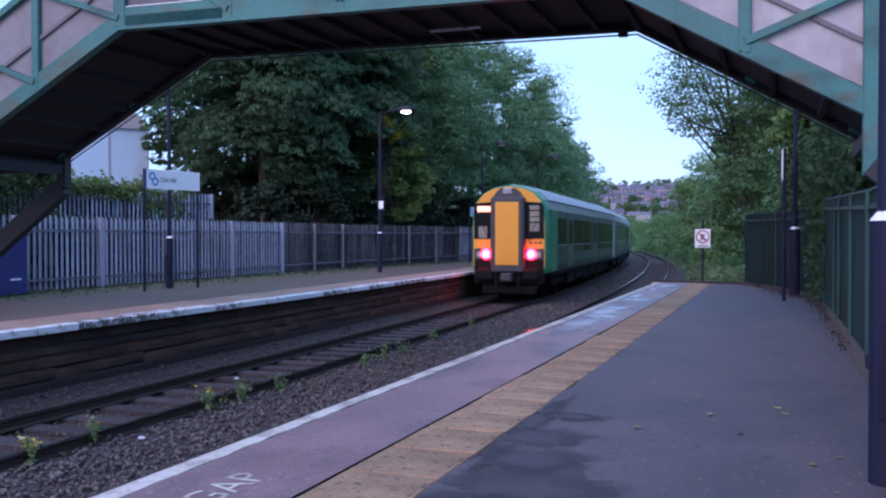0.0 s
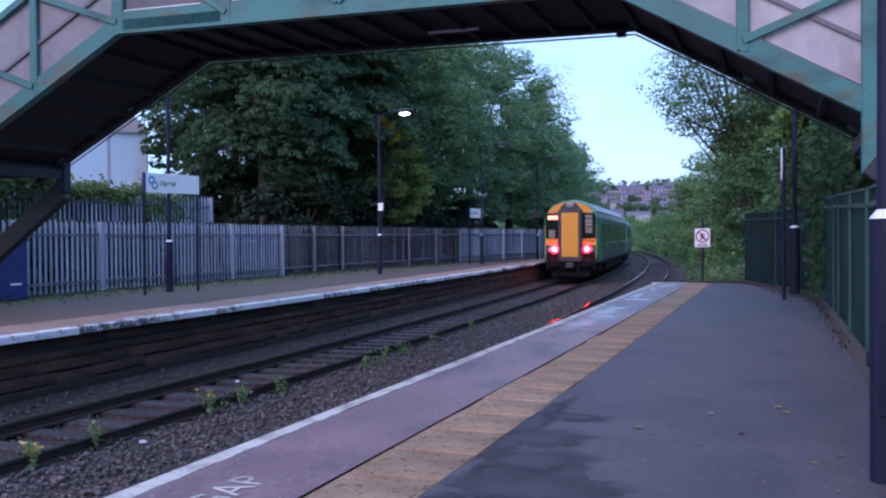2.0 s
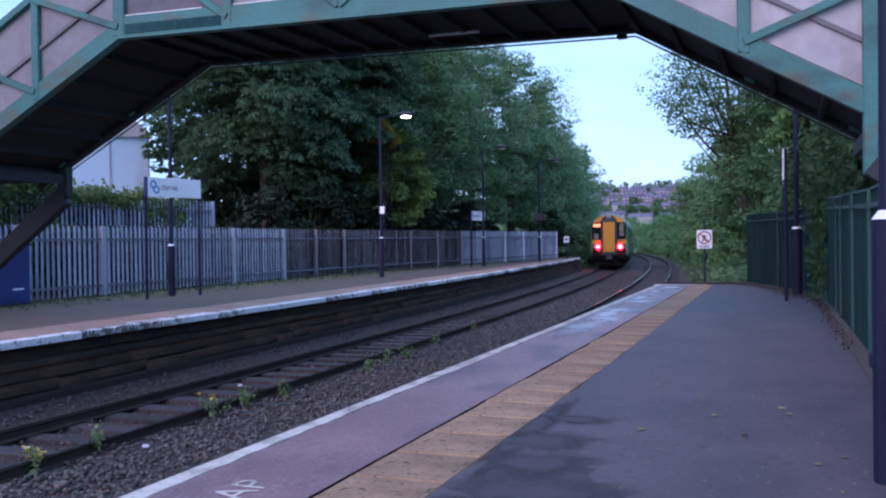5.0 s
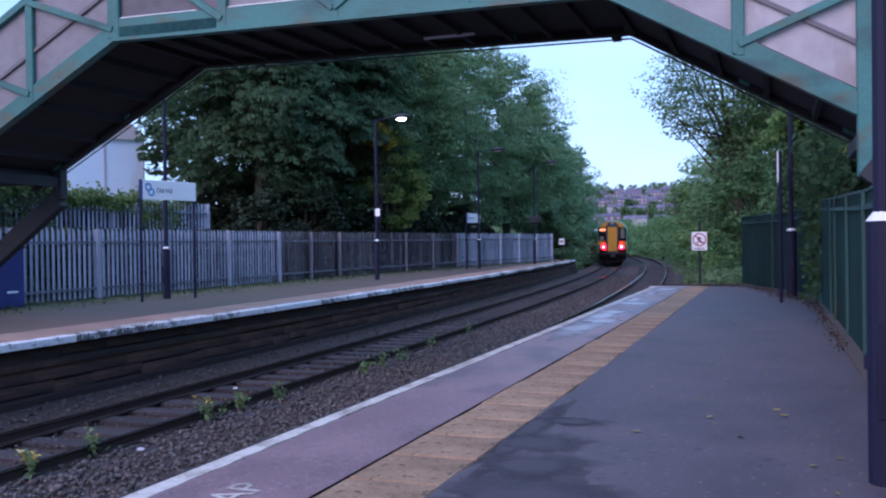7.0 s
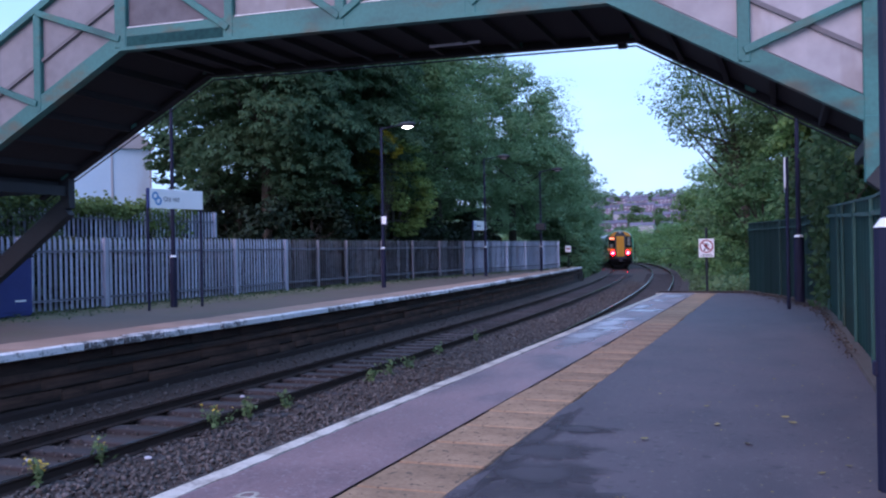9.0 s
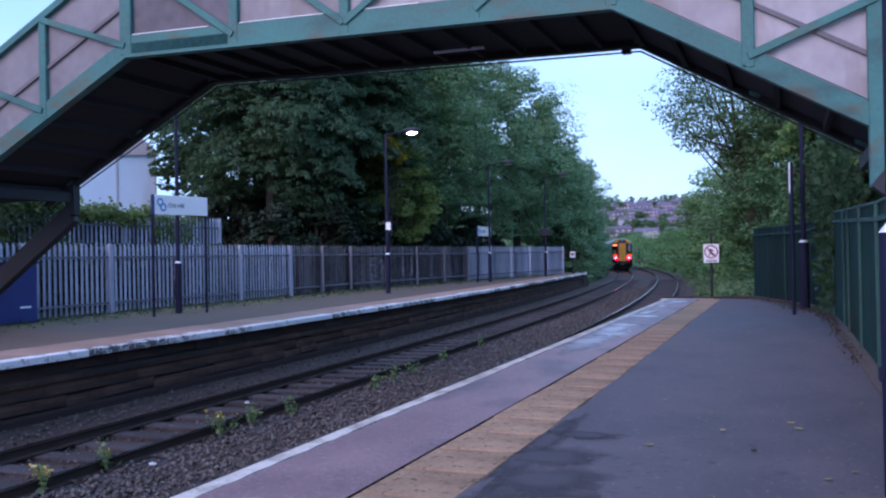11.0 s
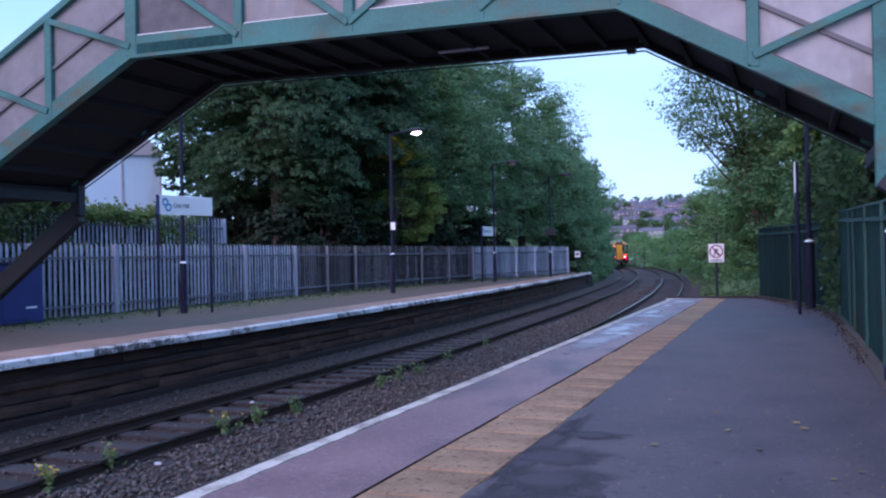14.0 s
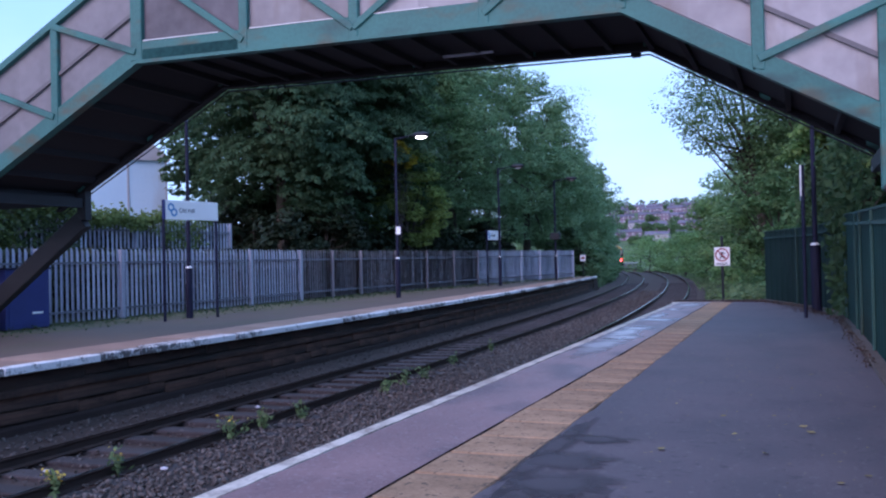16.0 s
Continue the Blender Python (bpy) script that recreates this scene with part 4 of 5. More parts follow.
def no_entry_sign():
    t = thing("warning_sign", "white no-trespassing sign with red ring on a dark post", "sign", pose(-1.95, 25.85, 0.05))
    part("post", rod(bmesh.new(), (0, 0.03, -0.1), (0, 0.03, 1.75), 0.035, seg=8), "steel_dark", t, "dark metal post")
    part("plate", B(-0.205, 0.205, -0.015, 0.005, 0.93, 1.44, bevel=0.007), "sign_white", t, "white plate")
    part("ring", ring(bmesh.new(), 0, 1.23, -0.018, 0.15, 0.182), "sign_red", t, "dull red ring")
    part("slash", beam(bmesh.new(), (-0.12, -0.018, 1.35), (0.12, -0.018, 1.11), 0.004, 0.03), "sign_red", t)
    bm = beam(bmesh.new(), (0.0, -0.017, 1.31), (-0.015, -0.017, 1.20), 0.003, 0.05)
    beam(bm, (-0.01, -0.017, 1.21), (-0.07, -0.017, 1.11), 0.003, 0.03)
    beam(bm, (-0.01, -0.017, 1.21), (0.06, -0.017, 1.12), 0.003, 0.03)
    beam(bm, (-0.07, -0.017, 1.24), (0.07, -0.017, 1.27), 0.003, 0.025)
    part("pictogram", bm, "ink", t, "black walking pictogram")
    for i, w in enumerate((0.3, 0.26)):
        part("text_bar", B(-w / 2, w / 2, -0.018, -0.014, 0.96 + i * 0.035, 0.975 + i * 0.035), "ink", t)


no_entry_sign()


def end_sign():
    t = thing("warning_sign", "small white warning plate on a post at the far platform end", "sign", pose(-12.95, 57.6, 0))
    part("post", rod(bmesh.new(), (0, 0.03, 0), (0, 0.03, 1.7), 0.035, seg=8), "steel_dark", t)
    part("plate", B(-0.18, 0.18, -0.015, 0.005, 1.05, 1.45, bevel=0.004), "sign_white", t)
    part("text_bar", B(-0.1, 0.1, -0.02, -0.014, 1.2, 1.32), "sign_red", t)


end_sign()


def cabinet():
    t = thing("equipment_cabinet", "dark blue metal cabinet under the footbridge steps", "cabinet", pose(-15.66, 14.9, 0))
    part("body", B(-0.17, 0.16, -0.6, 0.6, 0.03, 1.30, bevel=0.015), "blue", t)
    part("plinth", B(-0.15, 0.14, -0.57, 0.57, 0, 0.03), "soot", t)
    part("door", B(0.157, 0.170, -0.52, 0.52, 0.12, 1.22, bevel=0.005), "blue", t)
    part("label_plate", B(0.168, 0.174, 0.1, 0.4, 0.34, 0.38), "sign_white", t)
    part("lid", B(-0.19, 0.19, -0.63, 0.63, 1.30, 1.35, bevel=0.012), "navy", t)


cabinet()


def far_box():
    t = thing("equipment_cabinet", "low grey metal equipment box beside the distant curve", "cabinet", pose(-31.0, 180.0, -1.45, 0, 0, 10))
    part("body", B(-1.35, 1.35, -0.5, 0.5, 0, 1.35, bevel=0.03), "galv_rail", t)
    part("lid", B(-1.42, 1.42, -0.56, 0.56, 1.35, 1.45, bevel=0.02), "galv", t)
    part("door", B(-1.2, 1.2, -0.53, -0.5, 0.15, 1.25), "galv_rail", t)


far_box()


# ---- white shed beyond the fence ----
def shed():
    t = thing("industrial_shed", "pale clad industrial shed with a curved grey roof", "building", pose(-44.3, 41.22, 0, 0, 0, 46))
    part("wall", B(-8, 8, -9, 9, -1.4, 7.1), "cladding", t, "pale blue-white cladding")
    for i in range(9):
        x = -8 + i * 2.0
        part("seam", B(x - 0.05, x + 0.05, -9.04, -8.98, -1.4, 7.1), "roof_grey", t)
    for z in (2.6,):
        part("seam", B(-8.02, 8.02, -9.03, -8.98, z, z + 0.06), "roof_grey", t)
    bm = bmesh.new()
    arc = [(-8.2 + 16.4 * i / 18, 7.25 + 2.6 * math.sin(math.pi * i / 18) ** 0.7) for i in range(19)]
    extrude(bm, arc + [(8.2, 7.1), (-8.2, 7.1)], "y", -9.2, 9.2)
    part("roof", bm, "roof_grey", t, "curved pale grey roof")


shed()


# ---- trees and bushes ----
def tree(x, y, h, rad, n, leaf, kind, seed, base=2.0, z0=-1.4, name="tree", label="", sub=46, lean=(0, 0), trunk_r=None, sparse=0.0, palm=False):
    """A tapered trunk with limbs, and a crown of leafy clumps."""
    rng = np.random.default_rng(seed)
    sub *= 2
    t = thing(name, label or "tall leafy green tree behind the station fence", "tree" if name == "tree" else "bush", pose(x, y, z0))
    H0 = h - z0
    cz, rz = (base - z0 + H0) / 2, (H0 - (base - z0)) / 2
    cents = rng.normal(size=(sub, 3))
    cents /= np.linalg.norm(cents, axis=1)[:, None]
    rr = rng.uniform(0.35, 0.92, (sub, 1)) ** 0.6
    cents = cents * rr
    taper = 1 - 0.28 * np.clip(cents[:, 2], -1, 1)
    cents[:, 0] *= rad * 0.86 * taper
    cents[:, 1] *= rad * 0.86 * taper
    cents[:, 2] = cz + cents[:, 2] * rz * 0.9
    cents[:, 0] += lean[0] * (cents[:, 2] / H0)
    cents[:, 1] += lean[1] * (cents[:, 2] / H0)
    tr = trunk_r or 0.018 * H0 + 0.05
    bm = bmesh.new()
    top = Vector((lean[0] * 0.6, lean[1] * 0.6, cz + rz * 0.4))
    rod(bm, (0, 0, -0.3), (lean[0] * 0.2, lean[1] * 0.2, H0 * 0.3), tr, tr * 0.7, 9)
    rod(bm, (lean[0] * 0.2, lean[1] * 0.2, H0 * 0.3), top, tr * 0.7, tr * 0.15, 8)
    part("trunk", bm, "bark", t, "dark bark trunk")
    bm = bmesh.new()
    for c in cents[:: max(1, sub // 16)]:
        f = rng.uniform(0.15, 0.6)
        a = Vector((lean[0] * 0.2, lean[1] * 0.2, H0 * 0.28)).lerp(top, f)
        rod(bm, a, a.lerp(Vector(c), 0.55) + Vector((0, 0, -0.2)), tr * 0.28, tr * 0.16, 5)
        rod(bm, a.lerp(Vector(c), 0.55) + Vector((0, 0, -0.2)), c, tr * 0.16, tr * 0.04, 5)
    part("branch_work", bm, "bark", t)
    per = rng.multinomial(n, np.full(sub, 1 / sub))
    C, N = [], []
    for c, k in zip(cents, per):
        d = rng.normal(size=(k, 3))
        d /= np.linalg.norm(d, axis=1)[:, None]
        d[:, 2] = np.where(d[:, 2] < -0.3, d[:, 2] * 0.4, d[:, 2])
        cr = rad * rng.uniform(0.17, 0.33)
        rads = cr * rng.uniform(0.55, 1.0 + sparse, (k, 1)) ** 0.5
        if palm:
            # flat drooping sprays, lower at their rims and away from the trunk
            away = np.array((c[0], c[1], 0.0)) / (math.hypot(c[0], c[1]) + 0.5)
            off = d * rads * (1.25, 1.25, 0.36)
            off[:, 2] -= 0.28 * (off[:, :2] ** 2).sum(1) / cr + 0.35 * (off * away).sum(1)
            C.append(c + off)
            N.append(away * 0.55 + d * 0.3 + rng.normal(size=(k, 3)) * 0.28 + (0, 0, 1.0))
        else:
            C.append(c + d * rads * (1.0, 1.0, 0.75))
            N.append(d * 0.7 + rng.normal(size=(k, 3)) * 0.4 + (0, 0, 0.75))
    v, q = whorls(np.concatenate(C), np.concatenate(N), leaf, rng) if palm else leaves(np.concatenate(C), np.concatenate(N), leaf, rng, 0.5)
    ob = raw_mesh("crown", v, q, kind, t)
    tagged(ob, "crown of dense green leaves")
    return t


L1 = "large broad-leaved tree with dark dense crown behind the palisade fence"
L2 = "tall green tree in the row beside the railway"
L3 = "slim airy tree with loose twiggy foliage"
tree(-20.85, 34.0, 14.5, 4.6, 15000, 0.25, "chestnut", 11, 2.3, label=L1, sub=80, palm=True)
tree(-20.2, 39.0, 15.0, 4.6, 14000, 0.24, "chestnut", 12, 2.5, label=L1, sub=80, palm=True)
tree(-19.6, 45.0, 15.5, 4.2, 42900, 0.18, "ash", 13, 1.5, label=L2, sub=60)
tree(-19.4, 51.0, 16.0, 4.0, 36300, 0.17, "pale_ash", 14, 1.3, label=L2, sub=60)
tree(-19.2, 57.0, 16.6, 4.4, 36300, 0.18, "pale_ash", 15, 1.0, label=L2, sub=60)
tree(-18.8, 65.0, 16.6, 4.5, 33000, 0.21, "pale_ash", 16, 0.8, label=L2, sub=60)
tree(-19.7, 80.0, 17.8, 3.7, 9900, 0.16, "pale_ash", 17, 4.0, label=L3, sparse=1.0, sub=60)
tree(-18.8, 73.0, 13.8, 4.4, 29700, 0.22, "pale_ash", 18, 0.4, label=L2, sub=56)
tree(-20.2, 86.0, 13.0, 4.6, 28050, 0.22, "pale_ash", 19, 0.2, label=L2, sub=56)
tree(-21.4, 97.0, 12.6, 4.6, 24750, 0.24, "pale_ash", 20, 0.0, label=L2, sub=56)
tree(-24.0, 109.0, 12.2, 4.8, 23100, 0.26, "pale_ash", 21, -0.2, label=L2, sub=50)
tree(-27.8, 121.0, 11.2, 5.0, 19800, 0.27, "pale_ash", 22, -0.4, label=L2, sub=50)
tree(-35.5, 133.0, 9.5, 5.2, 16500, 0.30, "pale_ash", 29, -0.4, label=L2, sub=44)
tree(-27.5, 42.0, 16.0, 5.5, 14000, 0.38, "chestnut", 23, 1.6, label=L1)
tree(-27.0, 54.0, 16.5, 5.5, 13000, 0.38, "chestnut", 24, 0.6, label=L1)
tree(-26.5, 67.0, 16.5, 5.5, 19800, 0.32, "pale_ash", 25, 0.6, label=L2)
tree(-17.2, 38.4, 7.0, 0.9, 1500, 0.15, "yellow_leaf", 26, 5.5, name="tree", label="small yellowing tree in front of the dark trees", sub=12, trunk_r=0.03)
tree(-18.0, 41.0, 7.6, 2.3, 13000, 0.15, "young", 27, 1.2, name="tree", label="young light green tree behind the fence", sub=34)
tree(1.5, 25.2, 5.7, 1.9, 1500, 0.26, "maple", 28, 3.0, name="tree", label="young broad-leaved tree beside the green fence", sub=16, palm=True)
RT = "leafy green tree leaning over the cutting"
tree(1.0, 42.0, 11.8, 4.0, 26400, 0.17, "ash", 31, 1.8, label=RT, sub=56)
tree(-1.0, 42.5, 11.2, 3.3, 16500, 0.12, "ash", 38, 4.6, label=L3, sparse=0.5, sub=48, lean=(-2.2, 0))
tree(5.2, 34.0, 12.5, 4.6, 39600, 0.17, "dark_bush", 32, 0.5, label=RT, sub=60)
tree(4.0, 25.5, 8.8, 2.9, 23100, 0.15, "dark_bush", 33, 0.8, label=RT, sub=50)
tree(5.0, 17.0, 7.2, 3.2, 19800, 0.15, "dark_bush", 34, 0.8, label=RT, sub=50)
tree(1.8, 50.0, 10.0, 4.6, 26400, 0.19, "ash", 35, 0.2, label=RT, sub=56)
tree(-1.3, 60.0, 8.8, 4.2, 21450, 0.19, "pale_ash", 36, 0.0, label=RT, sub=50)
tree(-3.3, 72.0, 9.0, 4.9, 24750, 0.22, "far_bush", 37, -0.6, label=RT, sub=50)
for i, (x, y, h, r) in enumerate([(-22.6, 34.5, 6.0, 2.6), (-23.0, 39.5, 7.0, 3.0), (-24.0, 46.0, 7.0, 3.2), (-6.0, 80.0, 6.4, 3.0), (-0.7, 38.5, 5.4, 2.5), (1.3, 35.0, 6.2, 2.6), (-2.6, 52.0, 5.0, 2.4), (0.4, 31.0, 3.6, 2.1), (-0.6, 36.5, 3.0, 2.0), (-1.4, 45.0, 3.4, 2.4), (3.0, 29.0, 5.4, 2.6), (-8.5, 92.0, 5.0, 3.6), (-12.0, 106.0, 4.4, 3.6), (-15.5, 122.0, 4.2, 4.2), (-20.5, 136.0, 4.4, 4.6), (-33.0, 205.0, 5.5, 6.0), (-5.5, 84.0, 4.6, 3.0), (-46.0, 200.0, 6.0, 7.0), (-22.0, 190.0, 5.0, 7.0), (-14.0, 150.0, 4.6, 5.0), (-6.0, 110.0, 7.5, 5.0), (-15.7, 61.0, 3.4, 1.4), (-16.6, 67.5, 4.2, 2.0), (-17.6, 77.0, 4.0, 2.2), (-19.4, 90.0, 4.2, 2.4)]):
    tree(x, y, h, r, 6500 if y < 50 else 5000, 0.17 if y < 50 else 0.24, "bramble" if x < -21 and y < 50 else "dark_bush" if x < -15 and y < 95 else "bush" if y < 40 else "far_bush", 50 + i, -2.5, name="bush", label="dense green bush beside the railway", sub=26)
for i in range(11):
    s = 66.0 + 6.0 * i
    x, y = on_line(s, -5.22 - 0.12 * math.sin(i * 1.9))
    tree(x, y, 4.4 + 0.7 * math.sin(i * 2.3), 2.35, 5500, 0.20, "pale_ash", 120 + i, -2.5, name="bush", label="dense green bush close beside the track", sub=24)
# Rows added to blacken the view under the trees; shade is in their leaves.
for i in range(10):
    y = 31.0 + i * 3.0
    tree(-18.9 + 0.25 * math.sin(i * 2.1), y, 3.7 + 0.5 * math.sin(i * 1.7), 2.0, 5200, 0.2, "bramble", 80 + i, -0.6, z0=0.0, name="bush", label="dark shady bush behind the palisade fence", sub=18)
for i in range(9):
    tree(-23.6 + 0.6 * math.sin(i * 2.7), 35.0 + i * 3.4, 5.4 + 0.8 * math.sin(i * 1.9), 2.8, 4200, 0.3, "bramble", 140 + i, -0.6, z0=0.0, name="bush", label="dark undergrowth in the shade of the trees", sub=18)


def ivy():
    rng = np.random.default_rng(77)
    n = 9000
    y = rng.uniform(9, 25.5, n)
    lump = np.sin(y * 1.1) + 0.7 * np.sin(y * 2.7 + 1)
    z = 2.78 + 0.10 * lump + rng.normal(size=n) * 0.13
    hang = (np.sin(y * 0.83 + 0.4) > 0.72)
    z = np.where(hang, z - 0.9 * rng.random(n), z)
    x = -18.55 + rng.normal(size=n) * 0.14
    v, q = leaves(np.c_[x, y, z], rng.normal(size=(n, 3)) * 0.6 + (0.5, -0.3, 0.8), 0.13, rng)
    tagged(raw_mesh("ivy", v, q, "ivy"), "yellow-green ivy trailing over the rear fence", "ivy", kind="stuff")
    n = 5200
    y = rng.uniform(11.0, 19.6, n)
    z = 3.1 - 1.9 * rng.random(n) ** 1.5
    v, q = leaves(np.c_[-18.5 + rng.normal(size=n) * 0.13, y, z], rng.normal(size=(n, 3)) * 0.6 + (0.5, -0.3, 0.8), 0.14, rng)
    tagged(raw_mesh("old_ivy", v, q, "ivy_dark"), "dark old ivy smothering the rear fence", "ivy", kind="stuff")
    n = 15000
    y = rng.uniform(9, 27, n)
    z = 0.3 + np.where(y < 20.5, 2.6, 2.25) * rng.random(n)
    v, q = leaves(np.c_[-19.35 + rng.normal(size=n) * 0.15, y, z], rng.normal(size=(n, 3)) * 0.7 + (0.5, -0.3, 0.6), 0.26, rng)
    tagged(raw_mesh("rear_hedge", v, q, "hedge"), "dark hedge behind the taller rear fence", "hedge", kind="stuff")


ivy()


def bank_growth():
    """Low weeds along the cutting and the platform ends."""
    rng = np.random.default_rng(90)
    C = []
    for s0, s1, l0, l1, k, hh in ((23.5, 60, 5.2, 8.0, 5000, 0.9), (60, 130, 4.6, 8.0, 5000, 0.8), (58, 120, -6.5, -4.4, 4000, 0.8), (26, 60, 3.75, 5.2, 3200, 0.35), (60, 130, 3.4, 4.7, 2600, 0.4)):
        for _ in range(k):
            s = rng.uniform(s0, s1)
            x, y = on_line(s, rng.uniform(l0, l1))
            C.append((x, y, -1.35 + hh * rng.random() ** 1.5))
    for _ in range(4500):
        C.append((rng.uniform(-2.0, 0.4), 26.4 + 6 * rng.random(), -0.75 + 1.05 * rng.random() ** 1.6))
    C = np.array(C)
    v, q = leaves(C, rng.normal(size=C.shape) * 0.6 + (0, 0, 0.8), 0.2, rng, -1.0)
    tagged(raw_mesh("undergrowth", v, q, "weed"), "pale green nettles and grass on the cutting sides", "undergrowth", kind="stuff")


bank_growth()


def fence_growth():
    """Creeper hanging over the green fence, and a shade-dark hedge added behind the palisade."""
    rng = np.random.default_rng(91)
    n = 5200
    y = rng.uniform(18.4, 25.5, n)
    z = 0.1 + 3.6 * rng.random(n)
    x = np.where(y < 21.2, 0.80, 0.80 - (y - 21.2) * 0.32) + rng.normal(size=n) * 0.14 + 0.05 + np.where(y > 21.5, 0.7, 0.0)
    v, q = leaves(np.c_[x, y, z], rng.normal(size=(n, 3)) * 0.7 + (-0.6, -0.5, 0.5), 0.17, rng)
    tagged(raw_mesh("creeper", v, q, "dark_bush"), "dark green creeper hanging over the green fence", "creeper", kind="stuff")
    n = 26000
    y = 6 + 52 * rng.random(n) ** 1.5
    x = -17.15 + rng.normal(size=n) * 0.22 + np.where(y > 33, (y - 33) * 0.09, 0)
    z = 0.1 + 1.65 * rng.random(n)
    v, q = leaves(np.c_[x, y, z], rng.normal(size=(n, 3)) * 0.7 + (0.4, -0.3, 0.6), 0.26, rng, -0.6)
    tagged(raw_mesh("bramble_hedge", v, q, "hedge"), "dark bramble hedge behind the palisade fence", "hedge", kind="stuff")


fence_growth()


def fence_tufts():
    """Grass and moss tufts on the far platform at the foot of the fence."""
    rng = np.random.default_rng(93)
    n = 4500
    y = 8 + 49 * rng.random(n) ** 1.3
    fx = np.interp(y, (7.3, 21.1, 27.4, 32.2, 44.0, 58.4), (-15.9, -16.0, -16.12, -16.2, -15.4, -13.3))
    x = fx + 0.08 + np.abs(rng.normal(size=n)) * 0.75
    v, q = leaves(np.c_[x, y, 0.01 + 0.09 * rng.random(n) ** 2], rng.normal(size=(n, 3)) * 0.6 + (0, 0, 0.7), 0.06, rng, -1.0)
    tagged(raw_mesh("fence_tufts", v, q, "ivy_dark"), "grass and moss tufts along the foot of the palisade fence", "grass", kind="stuff")


fence_tufts()


# ---- hillside town ----
def hill_z(x, y):
    u = min(max((y - 500) / 420, 0), 1)
    return -1.45 + 46.0 * u * u * (3 - 2 * u)


def town():
    bm = bmesh.new()
    bmesh.ops.create_grid(bm, x_segments=30, y_segments=30, size=1.0)
    for v in bm.verts:
        x, y = v.co.x * 700 - 100, 740 + v.co.y * 260
        v.co = (x, y, hill_z(x, y) + (0 if y > 490 else -0.5))
    h = part("hillside", bm, "grass", None, "distant hillside under the town")
    tagged(h, category="hill", kind="structure")
    rng = random.Random(5)
    g = "terraced houses on the hill"
    dd = 8.0
    for row, y in enumerate((650, 705, 760, 815, 872)):
        x = -0.205 * y + rng.uniform(0, 12)
        while x < -0.075 * y:
            # a terrace of like houses, then gardens
            count, w, hh = rng.choice((2, 2, 3, 4)), rng.choice((6.4, 7.2, 8.5)), rng.uniform(5.6, 6.4)
            turn, yy = rng.uniform(-10, 24), y + rng.uniform(-7, 7)
            wall = "brick_town" if rng.random() < 0.85 else "render_town"
            c, sn = math.cos(math.radians(turn)), math.sin(math.radians(turn))
            for i in range(count):
                hx, hy = x + i * w * c, yy + i * w * sn
                t = thing("house", "pale rendered house with tiled roof on the hill" if wall == "render_town" else "red brick terraced house with white windows on the hill", "house", pose(hx, hy, hill_z(hx, hy - 4) - 0.4, 0, 0, turn), g)
                part("wall", B(-w / 2, w / 2, -dd / 2, dd / 2, -3, hh), wall, t)
                bm = bmesh.new()
                extrude(bm, [(-dd / 2 - 0.4, hh - 0.1), (dd / 2 + 0.4, hh - 0.1), (0, hh + 2.2)], "x", -w / 2, w / 2)
                roof = part("roof", bm, "tile_town", t)
                part("chimney", B(w / 2 - 0.9, w / 2 - 0.1, -0.5, 0.5, hh + 1.6, hh + 3.9), "brick_town", roof)
                for cx in (-w / 4, w / 4):
                    for z0 in (0.8, 3.7):
                        wi = part("window", B(cx - 0.85, cx + 0.85, -dd / 2 - 0.12, -dd / 2 + 0.02, z0, z0 + 1.6), "frame_town", t)
                        part("pane", B(cx - 0.42, cx + 0.42, -dd / 2 - 0.16, -dd / 2 - 0.121, z0 + 0.25, z0 + 1.0), "t_glass", wi)
            x += count * w + rng.choice((1.5, 4.0, 9.0))
    for i in range(18):
        y = 912 + 8 * (i % 3)
        x = -0.205 * y + 0.135 * y * i / 17 + rng.uniform(-4, 4)
        hz = hill_z(x, y)
        tree(x, y, hz + rng.uniform(9, 17), rng.uniform(4.5, 8), 1300, 1.0, "ash", 300 + i, hz + 0.5, z0=hz - 0.5, label="tall tree on the skyline of the hill", sub=16)
    for i in range(42):
        y = rng.choice((625, 680, 690, 735, 790, 845, 900))
        x = y * rng.uniform(-0.20, -0.075)
        hz = hill_z(x, y)
        tree(x, y, hz + rng.uniform(6, 10), rng.uniform(4, 8), 1100, 1.0, "ash", 200 + i, hz + 0.5, z0=hz - 0.5, label="distant garden tree among the houses", sub=14)


town()


# ---- weeds, fallen leaves, litter ----
def weed(x, y, h, seed, flowers=0):
    rng = np.random.default_rng(seed)
    t = thing("weed", "leafy green weed with yellow flowers growing in the ballast" if flowers else "leafy green weed growing in the ballast", "weed", pose(x, y, -1.10), "weeds in the ballast")
    tips = []
    for _ in range(7):
        tip = (rng.normal() * h * 0.28, rng.normal() * h * 0.28, h * rng.uniform(0.6, 1.0))
        part("stem", rod(bmesh.new(), (0, 0, 0), tip, 0.006, 0.003, 4), "weed", t)
        tips.append(tip)
    P = np.array([np.array(tips[rng.integers(7)]) * rng.uniform(0.2, 1.0) + rng.normal(size=3) * 0.04 for _ in range(55)])
    v, q = leaves(P, rng.normal(size=P.shape) * 0.7 + (0, 0, 0.8), 0.07, rng, 0.2)
    raw_mesh("foliage", v, q, "weed", t)
    if flowers:
        P = np.array([np.array(tips[rng.integers(7)]) + rng.normal(size=3) * (0.035, 0.035, 0.02) for _ in range(flowers)])
        v, q = leaves(P, rng.normal(size=P.shape) * 0.3 + (0, 0, 1), 0.045, rng, 0.0)
        tagged(raw_mesh("flower_head", v, q, "flower", t), "yellow flower heads", kind="stuff")


weed(-7.32, 7.35, 0.30, 1, 60)
weed(-7.32, 8.3, 0.30, 2, 9)
